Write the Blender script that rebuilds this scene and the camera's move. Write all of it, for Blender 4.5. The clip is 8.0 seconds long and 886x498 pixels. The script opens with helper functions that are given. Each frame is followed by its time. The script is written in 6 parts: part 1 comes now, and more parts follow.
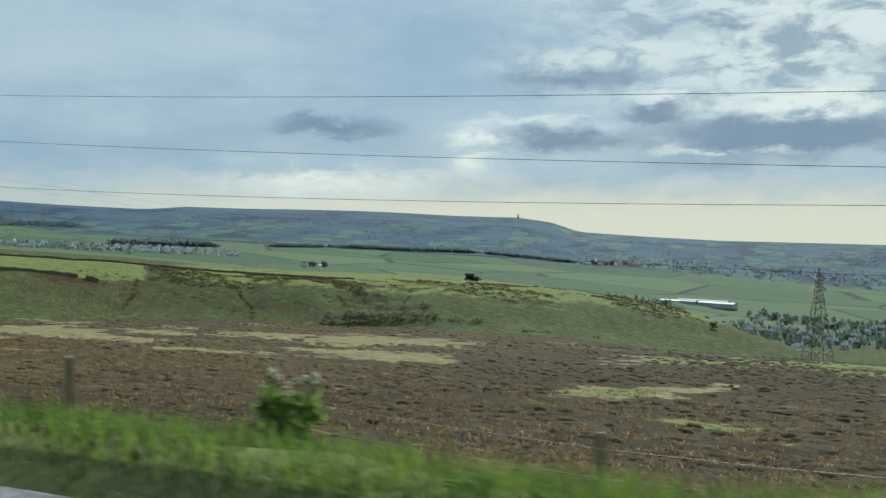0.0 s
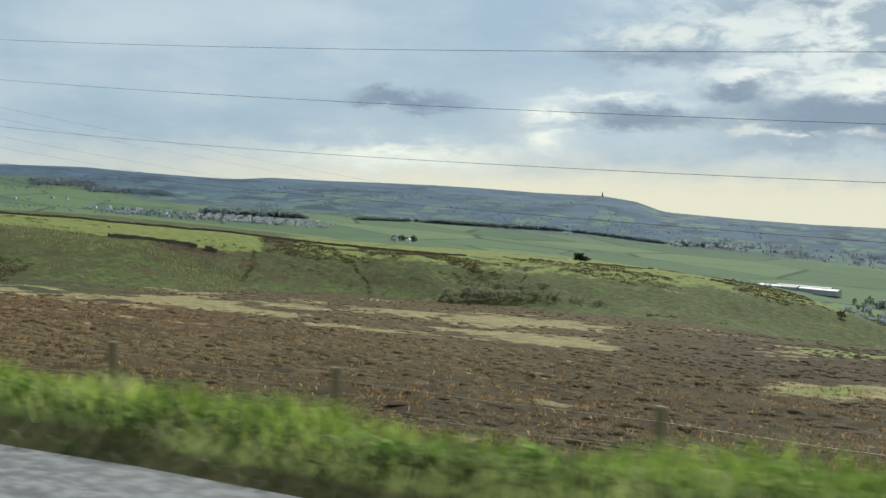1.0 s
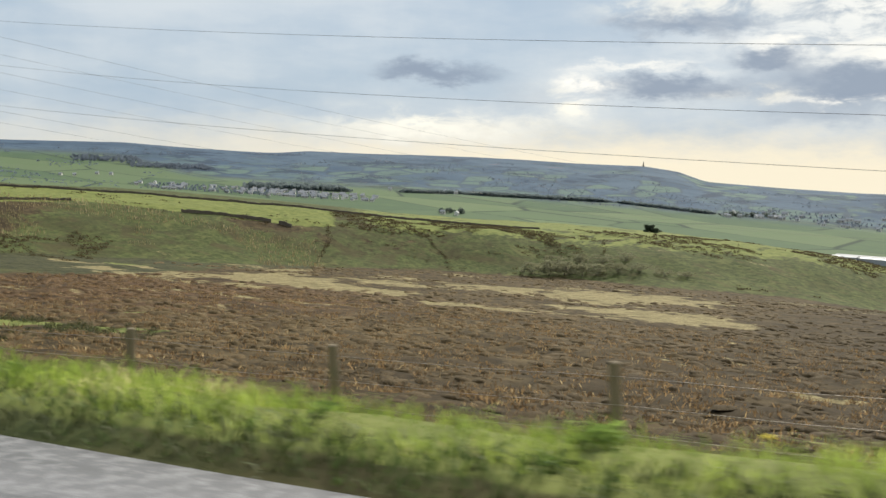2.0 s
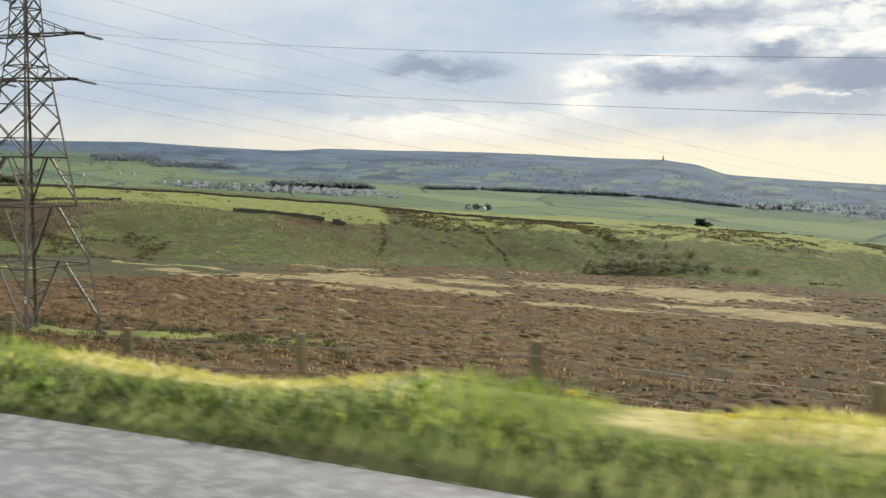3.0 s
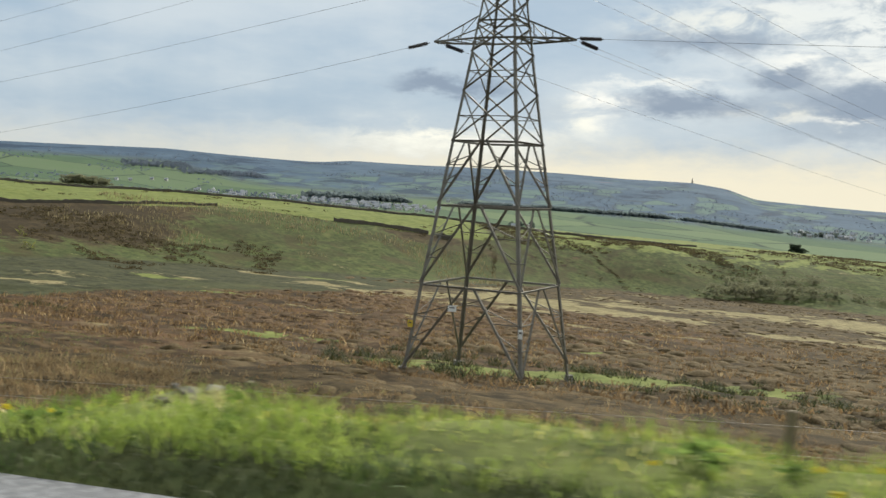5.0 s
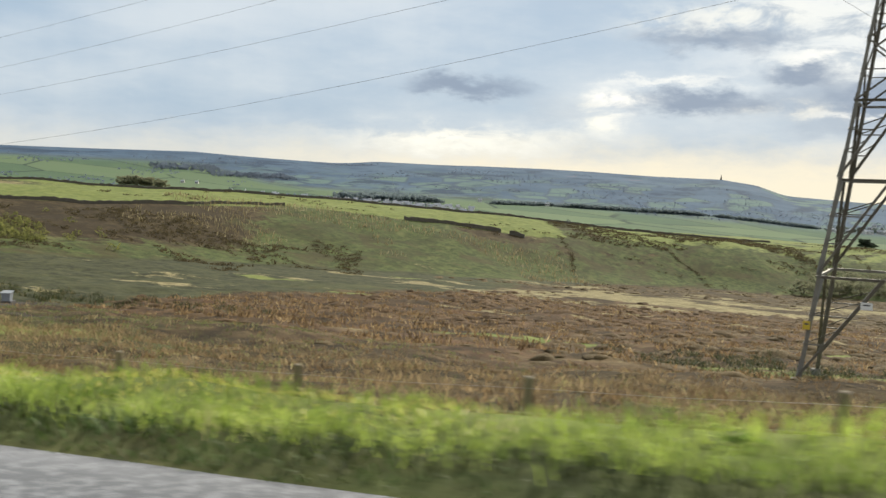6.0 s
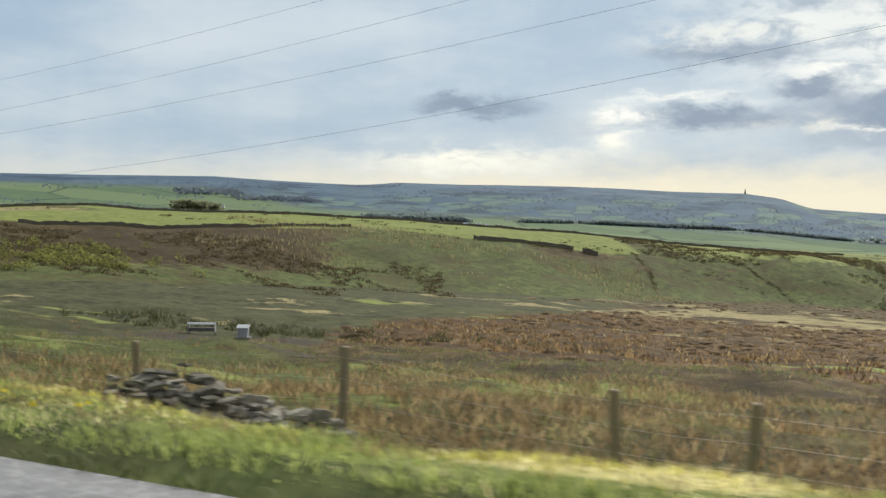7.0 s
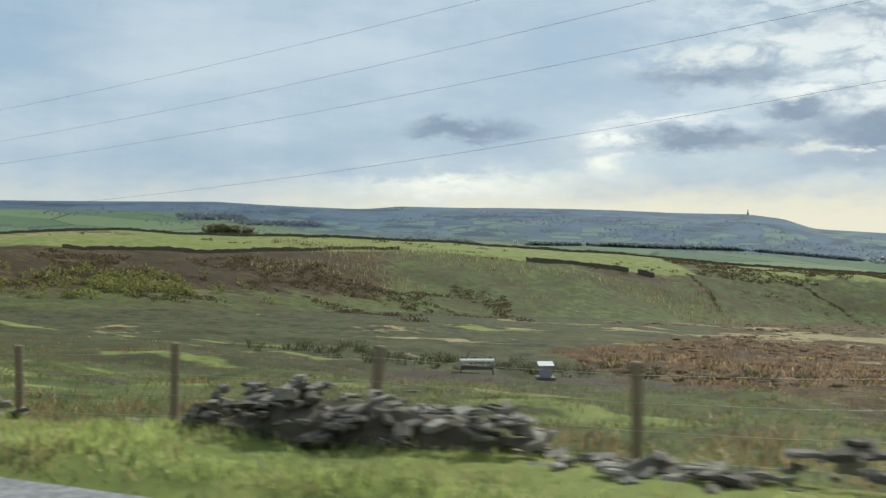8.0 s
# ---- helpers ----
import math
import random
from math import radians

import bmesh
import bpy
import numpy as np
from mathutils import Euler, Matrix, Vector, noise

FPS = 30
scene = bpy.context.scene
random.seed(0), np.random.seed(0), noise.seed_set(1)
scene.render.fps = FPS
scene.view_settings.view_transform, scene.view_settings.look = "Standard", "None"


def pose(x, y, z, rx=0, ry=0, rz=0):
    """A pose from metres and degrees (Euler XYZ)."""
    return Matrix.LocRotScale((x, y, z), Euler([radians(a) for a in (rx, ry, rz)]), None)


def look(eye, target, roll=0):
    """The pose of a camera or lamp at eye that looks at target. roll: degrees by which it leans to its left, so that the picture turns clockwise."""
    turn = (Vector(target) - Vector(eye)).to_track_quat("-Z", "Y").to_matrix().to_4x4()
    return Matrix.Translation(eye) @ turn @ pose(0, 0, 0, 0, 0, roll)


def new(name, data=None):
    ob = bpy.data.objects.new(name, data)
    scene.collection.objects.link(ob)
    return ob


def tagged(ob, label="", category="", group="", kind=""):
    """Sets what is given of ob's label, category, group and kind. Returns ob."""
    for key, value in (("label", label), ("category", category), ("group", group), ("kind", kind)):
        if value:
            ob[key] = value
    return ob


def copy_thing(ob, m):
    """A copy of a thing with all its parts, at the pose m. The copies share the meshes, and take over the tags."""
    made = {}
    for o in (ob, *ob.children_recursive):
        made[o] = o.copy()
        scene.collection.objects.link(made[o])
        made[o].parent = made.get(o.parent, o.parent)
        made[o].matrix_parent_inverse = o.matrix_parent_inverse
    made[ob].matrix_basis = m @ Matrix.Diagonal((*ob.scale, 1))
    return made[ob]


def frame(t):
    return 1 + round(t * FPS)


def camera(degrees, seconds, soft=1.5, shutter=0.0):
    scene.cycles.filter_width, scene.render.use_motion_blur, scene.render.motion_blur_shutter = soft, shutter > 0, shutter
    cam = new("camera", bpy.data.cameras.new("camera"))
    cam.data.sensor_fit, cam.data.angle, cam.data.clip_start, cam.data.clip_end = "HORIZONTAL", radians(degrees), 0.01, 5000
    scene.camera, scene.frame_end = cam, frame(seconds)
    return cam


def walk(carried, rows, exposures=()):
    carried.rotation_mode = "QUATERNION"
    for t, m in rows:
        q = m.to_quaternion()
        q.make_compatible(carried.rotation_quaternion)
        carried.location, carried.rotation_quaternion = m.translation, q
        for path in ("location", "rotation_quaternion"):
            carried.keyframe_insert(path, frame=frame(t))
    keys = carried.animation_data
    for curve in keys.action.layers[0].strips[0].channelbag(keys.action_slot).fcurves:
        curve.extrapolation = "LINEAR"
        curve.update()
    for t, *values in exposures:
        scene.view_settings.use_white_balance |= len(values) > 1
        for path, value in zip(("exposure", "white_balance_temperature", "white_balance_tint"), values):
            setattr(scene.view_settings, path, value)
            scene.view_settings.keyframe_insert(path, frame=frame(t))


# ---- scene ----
cam = camera(47.7, 8.0, soft=1.45, shutter=0.10)
METRES, EYE, TILT, LEAN, TURN = 165.0, 1.45, -5.1, 3.0, 23.9
ROWS = [
    (0.0, 0.0, 0.0, 0.0, -0.25, 3.79, -3.74),
    (0.5, -0.0543, 0.0295, -0.0, 2.01, 3.2, -4.7),
    (1.0, -0.1105, 0.0491, -0.0013, 3.77, 2.07, -5.43),
    (1.5, -0.1679, 0.0739, -0.003, 4.95, 0.9, -5.58),
    (3.0, -0.3354, 0.1507, -0.0126, 5.97, 0.07, -4.37),
    (3.5, -0.3916, 0.1778, -0.0144, 5.8, 0.55, -4.39),
    (4.0, -0.4469, 0.1997, -0.0179, 5.7, 1.05, -4.9),
    (4.5, -0.5033, 0.2223, -0.0237, 5.76, 1.19, -5.64),
    (5.0, -0.5604, 0.2454, -0.0296, 6.17, 0.99, -6.2),
    (6.5, -0.7359, 0.3233, -0.0494, 7.75, 1.1, -5.04),
    (7.0, -0.7944, 0.3487, -0.0525, 7.84, 2.03, -4.45),
    (7.5, -0.8514, 0.3765, -0.0558, 7.72, 2.97, -4.09),
    (8.0, -0.9089, 0.4032, -0.0594, 7.4, 3.43, -3.88),
]
walk(cam, [(t, pose(0, 0, EYE, TILT, LEAN, TURN) @ pose(METRES * x, METRES * y, METRES * z, 90 + pitch, roll, yaw)) for t, x, y, z, yaw, pitch, roll in ROWS],
     [(0.0, -0.25, 5750, -4), (0.6, -0.18, 5920, -2), (1.5, 0.03, 6450, 6), (3.0, 0.18, 6700, 10), (3.5, 0.15, 6700, 10), (4.0, 0.03, 6570, 8), (4.5, 0.03, 6450, 6), (6.5, 0.18, 6600, 9), (7.0, 0.08, 6500, 7), (8.0, -0.02, 6150, 3)])

# ---- world and sun ----
SUN_AZ, SUN_EL = 4.0, 36.0   # degrees: bearing from +y towards -x, height


class Net:
    """Short-hand for building node trees."""

    def __init__(self, tree):
        self.t = tree
        self.t.nodes.clear()

    def add(self, kind, ins=(), **props):
        n = self.t.nodes.new(kind)
        for k, v in props.items():
            setattr(n, k, v)
        for k, v in dict(ins).items():
            self.set(n.inputs[k], v)
        return n

    def set(self, socket, v):
        if isinstance(v, bpy.types.NodeSocket):
            self.t.links.new(v, socket)
        elif isinstance(v, (tuple, list)) and len(v) == 3 and socket.type == "RGBA":
            socket.default_value = (*v, 1)
        else:
            socket.default_value = v

    def m(self, op, a, b=0.0, c=0.0, clamp=False):
        return self.add("ShaderNodeMath", {0: a, 1: b, 2: c}, operation=op, use_clamp=clamp).outputs[0]

    def mix(self, f, a, b, blend="MIX"):
        return self.add("ShaderNodeMix", {0: f, 6: a, 7: b}, data_type="RGBA", blend_type=blend).outputs[2]

    def step(self, x, lo, hi):
        return self.add("ShaderNodeMapRange", {0: x, 1: lo, 2: hi, 3: 0.0, 4: 1.0}, interpolation_type="SMOOTHSTEP").outputs[0]

    def noise(self, vec, scale, detail=4.0, rough=0.55, distort=0.0):
        return self.add("ShaderNodeTexNoise", {"Vector": vec, "Scale": scale, "Detail": detail, "Roughness": rough, "Distortion": distort}).outputs[0]

    def scaled(self, vec, x, y, z):
        return self.add("ShaderNodeVectorMath", {0: vec, 1: (x, y, z)}, operation="MULTIPLY").outputs[0]

    def attr(self, name):
        return self.add("ShaderNodeAttribute", attribute_name=name).outputs["Fac"]


def make_world():
    world = bpy.data.worlds.new("sky")
    scene.world = world
    world.use_nodes = True
    n = Net(world.node_tree)
    way = n.add("ShaderNodeTexCoord").outputs["Generated"]
    sep = n.add("ShaderNodeSeparateXYZ", {0: way})
    x, y, z = sep.outputs
    az = n.m("MULTIPLY", n.m("ARCTAN2", n.m("MULTIPLY", x, -1.0), y), 57.2958)
    el = n.m("MULTIPLY", n.m("ARCSINE", z), 57.2958)
    flat = n.add("ShaderNodeCombineXYZ", {0: az, 1: el, 2: 0.0}).outputs[0]
    # ragged coordinates for the cloud edges
    w1 = n.m("SUBTRACT", n.noise(n.scaled(flat, 0.24, 0.55, 1), 1.0, 9.0, 0.62), 0.5)
    w2 = n.m("SUBTRACT", n.noise(n.scaled(flat, 0.30, 0.7, 1), 1.3, 9.0, 0.62), 0.5)
    u = n.m("MULTIPLY_ADD", w1, 6.5, az)
    v = n.m("MULTIPLY_ADD", w2, 2.4, el)

    def blob(a, e, ra, re, amp=1.0):
        p = n.m("POWER", n.m("DIVIDE", n.m("SUBTRACT", u, a), ra), 2.0)
        q = n.m("POWER", n.m("DIVIDE", n.m("SUBTRACT", v, e), re), 2.0)
        return n.m("MULTIPLY", n.m("EXPONENT", n.m("MULTIPLY", n.m("ADD", p, q), -1.0)), amp)

    def total(items):
        out = items[0]
        for i in items[1:]:
            out = n.m("ADD", out, i)
        return out

    dark = total([blob(30.4, 5.5, 4.0, 0.60, 0.85), blob(17.6, 4.9, 4.2, 0.80, 1.0), blob(4.8, 5.2, 6.5, 1.15, 1.25),
                  blob(11.8, 6.5, 2.4, 0.60, 0.85), blob(16.6, 8.3, 4.6, 0.75, 0.7), blob(8.5, 11.0, 5.5, 0.8, 0.5), blob(-1.0, 9.0, 5.0, 1.0, 0.5),
                  blob(9.0, 3.5, 6.0, 0.9, 0.45), blob(24.0, 10.5, 10.0, 2.5, 0.22), blob(-8.0, 7.0, 6.0, 2.0, 0.7), blob(42.0, 7.0, 12.0, 3.0, 0.16), blob(25.5, 4.2, 3.0, 0.9, 0.35)])
    fine = n.noise(n.scaled(flat, 0.3, 0.9, 1), 1.0, 10.0, 0.66, 0.7)
    puff = n.noise(n.scaled(flat, 0.32, 0.75, 1), 1.0, 10.0, 0.62, 0.4)
    rain = n.noise(n.scaled(flat, 0.55, 0.06, 1), 1.0, 4.0, 0.55)
    broad = n.noise(n.scaled(flat, 0.05, 0.16, 1), 1.0, 6.0, 0.55)
    dark = n.m("ADD", dark, n.m("MULTIPLY", n.m("SUBTRACT", fine, 0.5), 0.28))
    sky = n.add("ShaderNodeTexSky", sky_type="NISHITA", sun_disc=False, sun_elevation=radians(SUN_EL), sun_rotation=radians(-SUN_AZ),
                altitude=300.0, air_density=1.0, dust_density=2.0)
    clear = n.mix(1.0, sky.outputs[0], (0.1, 0.1, 0.1), "MULTIPLY")
    veil = n.mix(n.step(n.m("MULTIPLY_ADD", n.m("SUBTRACT", rain, 0.5), 0.09, n.m("MULTIPLY_ADD", n.m("SUBTRACT", fine, 0.5), 0.14, broad)), 0.3, 0.7), (0.38, 0.49, 0.62), (0.62, 0.68, 0.74))
    base = n.mix(0.9, clear, veil)
    # towards the sun the veil is white and broken
    east = n.step(n.m("MULTIPLY_ADD", w1, 14.0, az), 24.0, 4.0)
    high = n.step(v, 5.0, 9.0)
    torn = n.mix(n.step(puff, 0.38, 0.58), (0.42, 0.48, 0.55), (0.94, 0.94, 0.90))
    base = n.mix(n.m("MULTIPLY", n.m("MULTIPLY", east, high), 0.9), base, torn)
    # warm light under the cloud deck along the horizon
    low = n.m("MULTIPLY", n.step(v, 3.4, 0.6), n.m("MULTIPLY_ADD", n.step(az, 58.0, 20.0), 0.55, 0.38))
    base = n.mix(low, base, (0.93, 0.84, 0.65))
    glow = total([blob(31.0, 2.6, 6.0, 0.7, 1.0), blob(23.0, 4.0, 1.3, 0.9, 1.0), blob(3.4, 6.9, 3.2, 0.6, 2.0), blob(12.0, 4.5, 3.0, 0.35, 1.0), blob(16.0, 9.5, 5.0, 0.8, 0.6)])
    base = n.mix(n.m("MULTIPLY", glow, n.step(puff, 0.36, 0.58), clamp=True), base, (1.0, 0.97, 0.86))
    full = n.mix(n.m("MULTIPLY", n.step(dark, 0.16, 0.95), 0.86), base, (0.26, 0.32, 0.42))
    # sunlit cumulus heads above the dark deck
    heads = total([blob(4.4, 6.75, 3.0, 0.50, 1.5), blob(22.0, 4.9, 1.0, 0.7, 1.1), blob(11.0, 7.3, 3.0, 0.35, 0.8), blob(8.0, 4.3, 2.6, 0.22, 0.9), blob(19.0, 6.0, 3.0, 0.22, 0.7)])
    full = n.mix(n.m("MULTIPLY", heads, n.step(puff, 0.34, 0.54), clamp=True), full, (1.0, 0.98, 0.92))
    back = n.add("ShaderNodeBackground", {"Color": full, "Strength": 1.0})
    out = n.add("ShaderNodeOutputWorld", {"Surface": back.outputs[0]})


make_world()
sun = new("sun", bpy.data.lights.new("sun", "SUN"))
sun.data.energy, sun.data.angle, sun.data.color = 5.0, radians(6), (1.0, 0.93, 0.80)
a, e = radians(SUN_AZ), radians(SUN_EL)
sun.matrix_basis = look((0, 0, 60), (60 * math.sin(a) * math.cos(e), -60 * math.cos(a) * math.cos(e), 60 - 60 * math.sin(e)))


# ---- materials ----
def material(name, build, rough=0.9):
    """A node material; build(n, obj) returns colour, roughness (or None), height (or None) and bump strength."""
    m = bpy.data.materials.new(name)
    m.use_nodes = True
    n = Net(m.node_tree)
    obj = n.add("ShaderNodeNewGeometry").outputs["Position"]
    made = build(n, obj)
    ins = {"Base Color": made.get("color", (0.5, 0.5, 0.5)), "Roughness": made.get("rough", rough), "Metallic": made.get("metal", 0.0),
           "Specular IOR Level": made.get("spec", 0.3)}
    if "height" in made:
        ins["Normal"] = n.add("ShaderNodeBump", {"Height": made["height"], "Strength": made.get("bump", 0.4), "Distance": made.get("deep", 0.02)}).outputs[0]
    shader = n.add("ShaderNodeBsdfPrincipled", ins).outputs[0]
    if "through" in made:
        thin = n.add("ShaderNodeBsdfTranslucent", {"Color": made["through"]}).outputs[0]
        shader = n.add("ShaderNodeMixShader", {0: made.get("thin", 0.48), 1: shader, 2: thin}).outputs[0]
    n.add("ShaderNodeOutputMaterial", {"Surface": shader})
    return m


def build_ground(n, p):
    big = n.noise(p, 0.035, 5.0, 0.6)
    mid = n.noise(p, 0.35, 6.0, 0.68)
    lumps = n.noise(n.scaled(p, 0.7, 1.0, 1.0), 1.0, 5.0, 0.7)
    small = n.noise(p, 4.0, 4.0, 0.65)
    streak = n.noise(n.scaled(p, 0.10, 0.2, 0.2), 1.0, 6.0, 0.65, 0.4)
    rough_in = n.m("MULTIPLY_ADD", n.m("SUBTRACT", lumps, 0.5), 0.8, n.m("SUBTRACT", mid, 0.5))
    # heather and bracken moor
    patchy = n.noise(n.scaled(p, 0.05, 0.09, 0.1), 1.0, 8.0, 0.66, 0.5)
    grit = n.noise(n.scaled(p, 1.6, 2.2, 2.0), 1.0, 5.0, 0.75)
    tufts = n.noise(n.scaled(p, 0.45, 0.45, 0.4), 1.0, 4.0, 0.6)
    heath = n.mix(n.step(n.m("MULTIPLY_ADD", rough_in, 1.0, 0.5), 0.28, 0.72), (0.028, 0.021, 0.010), (0.104, 0.076, 0.036))
    heath = n.mix(n.m("MULTIPLY", n.attr("russet"), 0.75), heath, n.mix(n.step(mid, 0.35, 0.65), (0.043, 0.024, 0.013), (0.135, 0.073, 0.040)))
    heath = n.mix(n.m("MULTIPLY", n.step(patchy, 0.53, 0.40), 0.6), heath, (0.036, 0.025, 0.012))
    heath = n.mix(n.m("MULTIPLY", n.step(patchy, 0.54, 0.66), 0.5), heath, (0.140, 0.104, 0.052))
    heath = n.mix(n.m("MULTIPLY", n.step(tufts, 0.50, 0.38), 0.75), heath, (0.022, 0.017, 0.008))
    heath = n.mix(n.m("MULTIPLY", n.step(tufts, 0.55, 0.66), 0.55), heath, (0.150, 0.112, 0.058))
    heath = n.mix(n.m("MULTIPLY", n.step(grit, 0.52, 0.64), 0.45), heath, (0.14, 0.097, 0.050))
    heath = n.mix(n.m("MULTIPLY", n.step(grit, 0.46, 0.36), 0.5), heath, (0.024, 0.018, 0.009))
    # cloud shade painted into the eastern moor, plus the darker brown hillside
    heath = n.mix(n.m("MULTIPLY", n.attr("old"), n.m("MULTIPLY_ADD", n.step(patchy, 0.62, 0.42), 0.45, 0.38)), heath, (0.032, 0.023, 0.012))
    sedge = n.mix(n.step(n.m("MULTIPLY_ADD", rough_in, 1.0, 0.5), 0.25, 0.75), (0.024, 0.026, 0.013), (0.074, 0.076, 0.036))
    pale = n.mix(n.step(n.m("MULTIPLY_ADD", rough_in, 1.0, 0.5), 0.25, 0.75), (0.135, 0.115, 0.056), (0.300, 0.255, 0.132))
    pale = n.mix(n.m("MULTIPLY", n.step(grit, 0.50, 0.60), 0.55), pale, (0.095, 0.072, 0.036))
    pale = n.mix(n.m("MULTIPLY", n.step(grit, 0.44, 0.36), 0.5), pale, (0.28, 0.25, 0.14))
    green = n.mix(n.step(n.m("MULTIPLY_ADD", rough_in, 1.0, 0.5), 0.25, 0.75), (0.032, 0.043, 0.015), (0.096, 0.116, 0.038))
    green = n.mix(n.m("MULTIPLY", n.step(streak, 0.5, 0.68), 0.5), green, (0.095, 0.072, 0.038))
    worn = n.noise(n.scaled(p, 0.06, 0.06, 0.02), 1.0, 8.0, 0.68, 0.6)
    bald = n.m("MULTIPLY_ADD", n.attr("lush"), -0.7, 1.0)
    green = n.mix(n.m("MULTIPLY", n.step(worn, 0.50, 0.62), n.m("MULTIPLY", bald, 0.72)), green, (0.062, 0.050, 0.024))
    # soil creep leaves streaks down the hillside
    creep = n.noise(n.scaled(p, 0.05, 0.03, 0.01), 1.0, 6.0, 0.6, 1.2)
    green = n.mix(n.m("MULTIPLY", n.step(creep, 0.50, 0.62), n.m("MULTIPLY", bald, 0.5)), green, (0.042, 0.040, 0.018))
    green = n.mix(n.m("MULTIPLY", n.step(worn, 0.44, 0.34), 0.6), green, (0.135, 0.140, 0.052))
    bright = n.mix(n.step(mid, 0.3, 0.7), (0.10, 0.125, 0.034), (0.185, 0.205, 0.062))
    color = n.mix(n.step(n.m("MULTIPLY_ADD", rough_in, 0.8, n.attr("green")), 0.3, 0.62), heath, green)
    color = n.mix(n.step(n.m("MULTIPLY_ADD", rough_in, 0.9, n.attr("sedge")), 0.32, 0.62), color, sedge)
    color = n.mix(n.step(n.m("MULTIPLY_ADD", n.m("SUBTRACT", patchy, 0.5), 2.3, n.m("MULTIPLY_ADD", rough_in, 0.9, n.attr("pale"))), 0.40, 0.60), color, pale)
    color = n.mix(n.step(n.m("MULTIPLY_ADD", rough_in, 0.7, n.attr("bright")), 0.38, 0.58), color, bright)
    mud = n.mix(mid, (0.028, 0.024, 0.019), (0.085, 0.073, 0.058))
    moss = n.mix(n.step(lumps, 0.3, 0.7), (0.24, 0.22, 0.08), (0.50, 0.45, 0.22))
    color = n.mix(n.step(n.m("MULTIPLY_ADD", rough_in, 0.6, n.attr("moss")), 0.30, 0.55), color, moss)
    color = n.mix(n.step(n.m("MULTIPLY_ADD", n.m("SUBTRACT", mid, 0.5), 0.7, n.attr("mud")), 0.4, 0.6), color, mud)
    # pastures divided by walls and hedges
    cells = n.add("ShaderNodeTexVoronoi", {"Vector": n.scaled(p, 0.006, 0.011, 0.0), "Scale": 1.0, "Randomness": 0.8})
    edges = n.add("ShaderNodeTexVoronoi", {"Vector": n.scaled(p, 0.006, 0.011, 0.0), "Scale": 1.0, "Randomness": 0.8}, feature="DISTANCE_TO_EDGE")
    tone = n.add("ShaderNodeSeparateColor", {0: cells.outputs["Color"]}).outputs[0]
    field = n.mix(tone, (0.058, 0.098, 0.060), (0.124, 0.166, 0.088))
    field = n.mix(n.m("MULTIPLY", n.step(big, 0.4, 0.7), 0.5), field, (0.095, 0.145, 0.070))
    field = n.mix(n.m("MULTIPLY", n.step(edges.outputs[0], 0.022, 0.008), n.step(n.noise(p, 0.012), 0.36, 0.5)), field, (0.035, 0.055, 0.04))
    color = n.mix(n.step(n.attr("field"), 0.4, 0.6), color, field)
    # far hillside: moor on top, hedged pasture and woods below
    up = n.add("ShaderNodeSeparateXYZ", {0: p}).outputs[2]
    drift = n.noise(n.scaled(p, 0.010, 0.010, 0.02), 1.0, 6.0, 0.62)
    blot = n.noise(n.scaled(p, 0.015, 0.011, 0.02), 1.0, 7.0, 0.66, 0.4)
    plot = n.add("ShaderNodeTexVoronoi", {"Vector": n.scaled(p, 0.026, 0.016, 0.0), "Scale": 1.0, "Randomness": 0.9})
    hedge = n.add("ShaderNodeTexVoronoi", {"Vector": n.scaled(p, 0.026, 0.016, 0.0), "Scale": 1.0, "Randomness": 0.9}, feature="DISTANCE_TO_EDGE")
    kind = n.add("ShaderNodeSeparateColor", {0: plot.outputs["Color"]}).outputs[1]
    # distance haze is mixed into these blue-grey hillside colours
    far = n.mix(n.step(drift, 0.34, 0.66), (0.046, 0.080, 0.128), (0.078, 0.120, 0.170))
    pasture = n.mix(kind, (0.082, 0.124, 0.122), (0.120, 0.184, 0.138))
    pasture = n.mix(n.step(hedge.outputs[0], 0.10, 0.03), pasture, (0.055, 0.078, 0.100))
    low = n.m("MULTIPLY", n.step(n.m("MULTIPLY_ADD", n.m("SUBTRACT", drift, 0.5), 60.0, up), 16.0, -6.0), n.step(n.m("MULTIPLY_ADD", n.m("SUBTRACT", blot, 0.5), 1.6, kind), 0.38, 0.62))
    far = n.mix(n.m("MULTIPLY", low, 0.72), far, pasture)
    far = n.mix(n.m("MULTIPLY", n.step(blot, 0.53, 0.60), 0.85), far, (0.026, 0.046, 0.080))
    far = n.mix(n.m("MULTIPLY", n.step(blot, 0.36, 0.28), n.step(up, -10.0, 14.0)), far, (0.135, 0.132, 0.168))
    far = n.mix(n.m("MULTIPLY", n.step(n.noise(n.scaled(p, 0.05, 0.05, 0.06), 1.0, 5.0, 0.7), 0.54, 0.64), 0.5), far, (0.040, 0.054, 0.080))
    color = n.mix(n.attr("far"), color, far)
    height = n.m("ADD", n.m("MULTIPLY", lumps, 0.7), n.m("MULTIPLY", small, 0.3))
    return {"color": color, "rough": 0.95, "height": height, "bump": n.m("MULTIPLY_ADD", n.m("MAXIMUM", n.attr("green"), n.attr("bright")), -0.34, 0.45), "deep": 0.3, "spec": 0.1}


MAT_GROUND = material("moorland", build_ground)


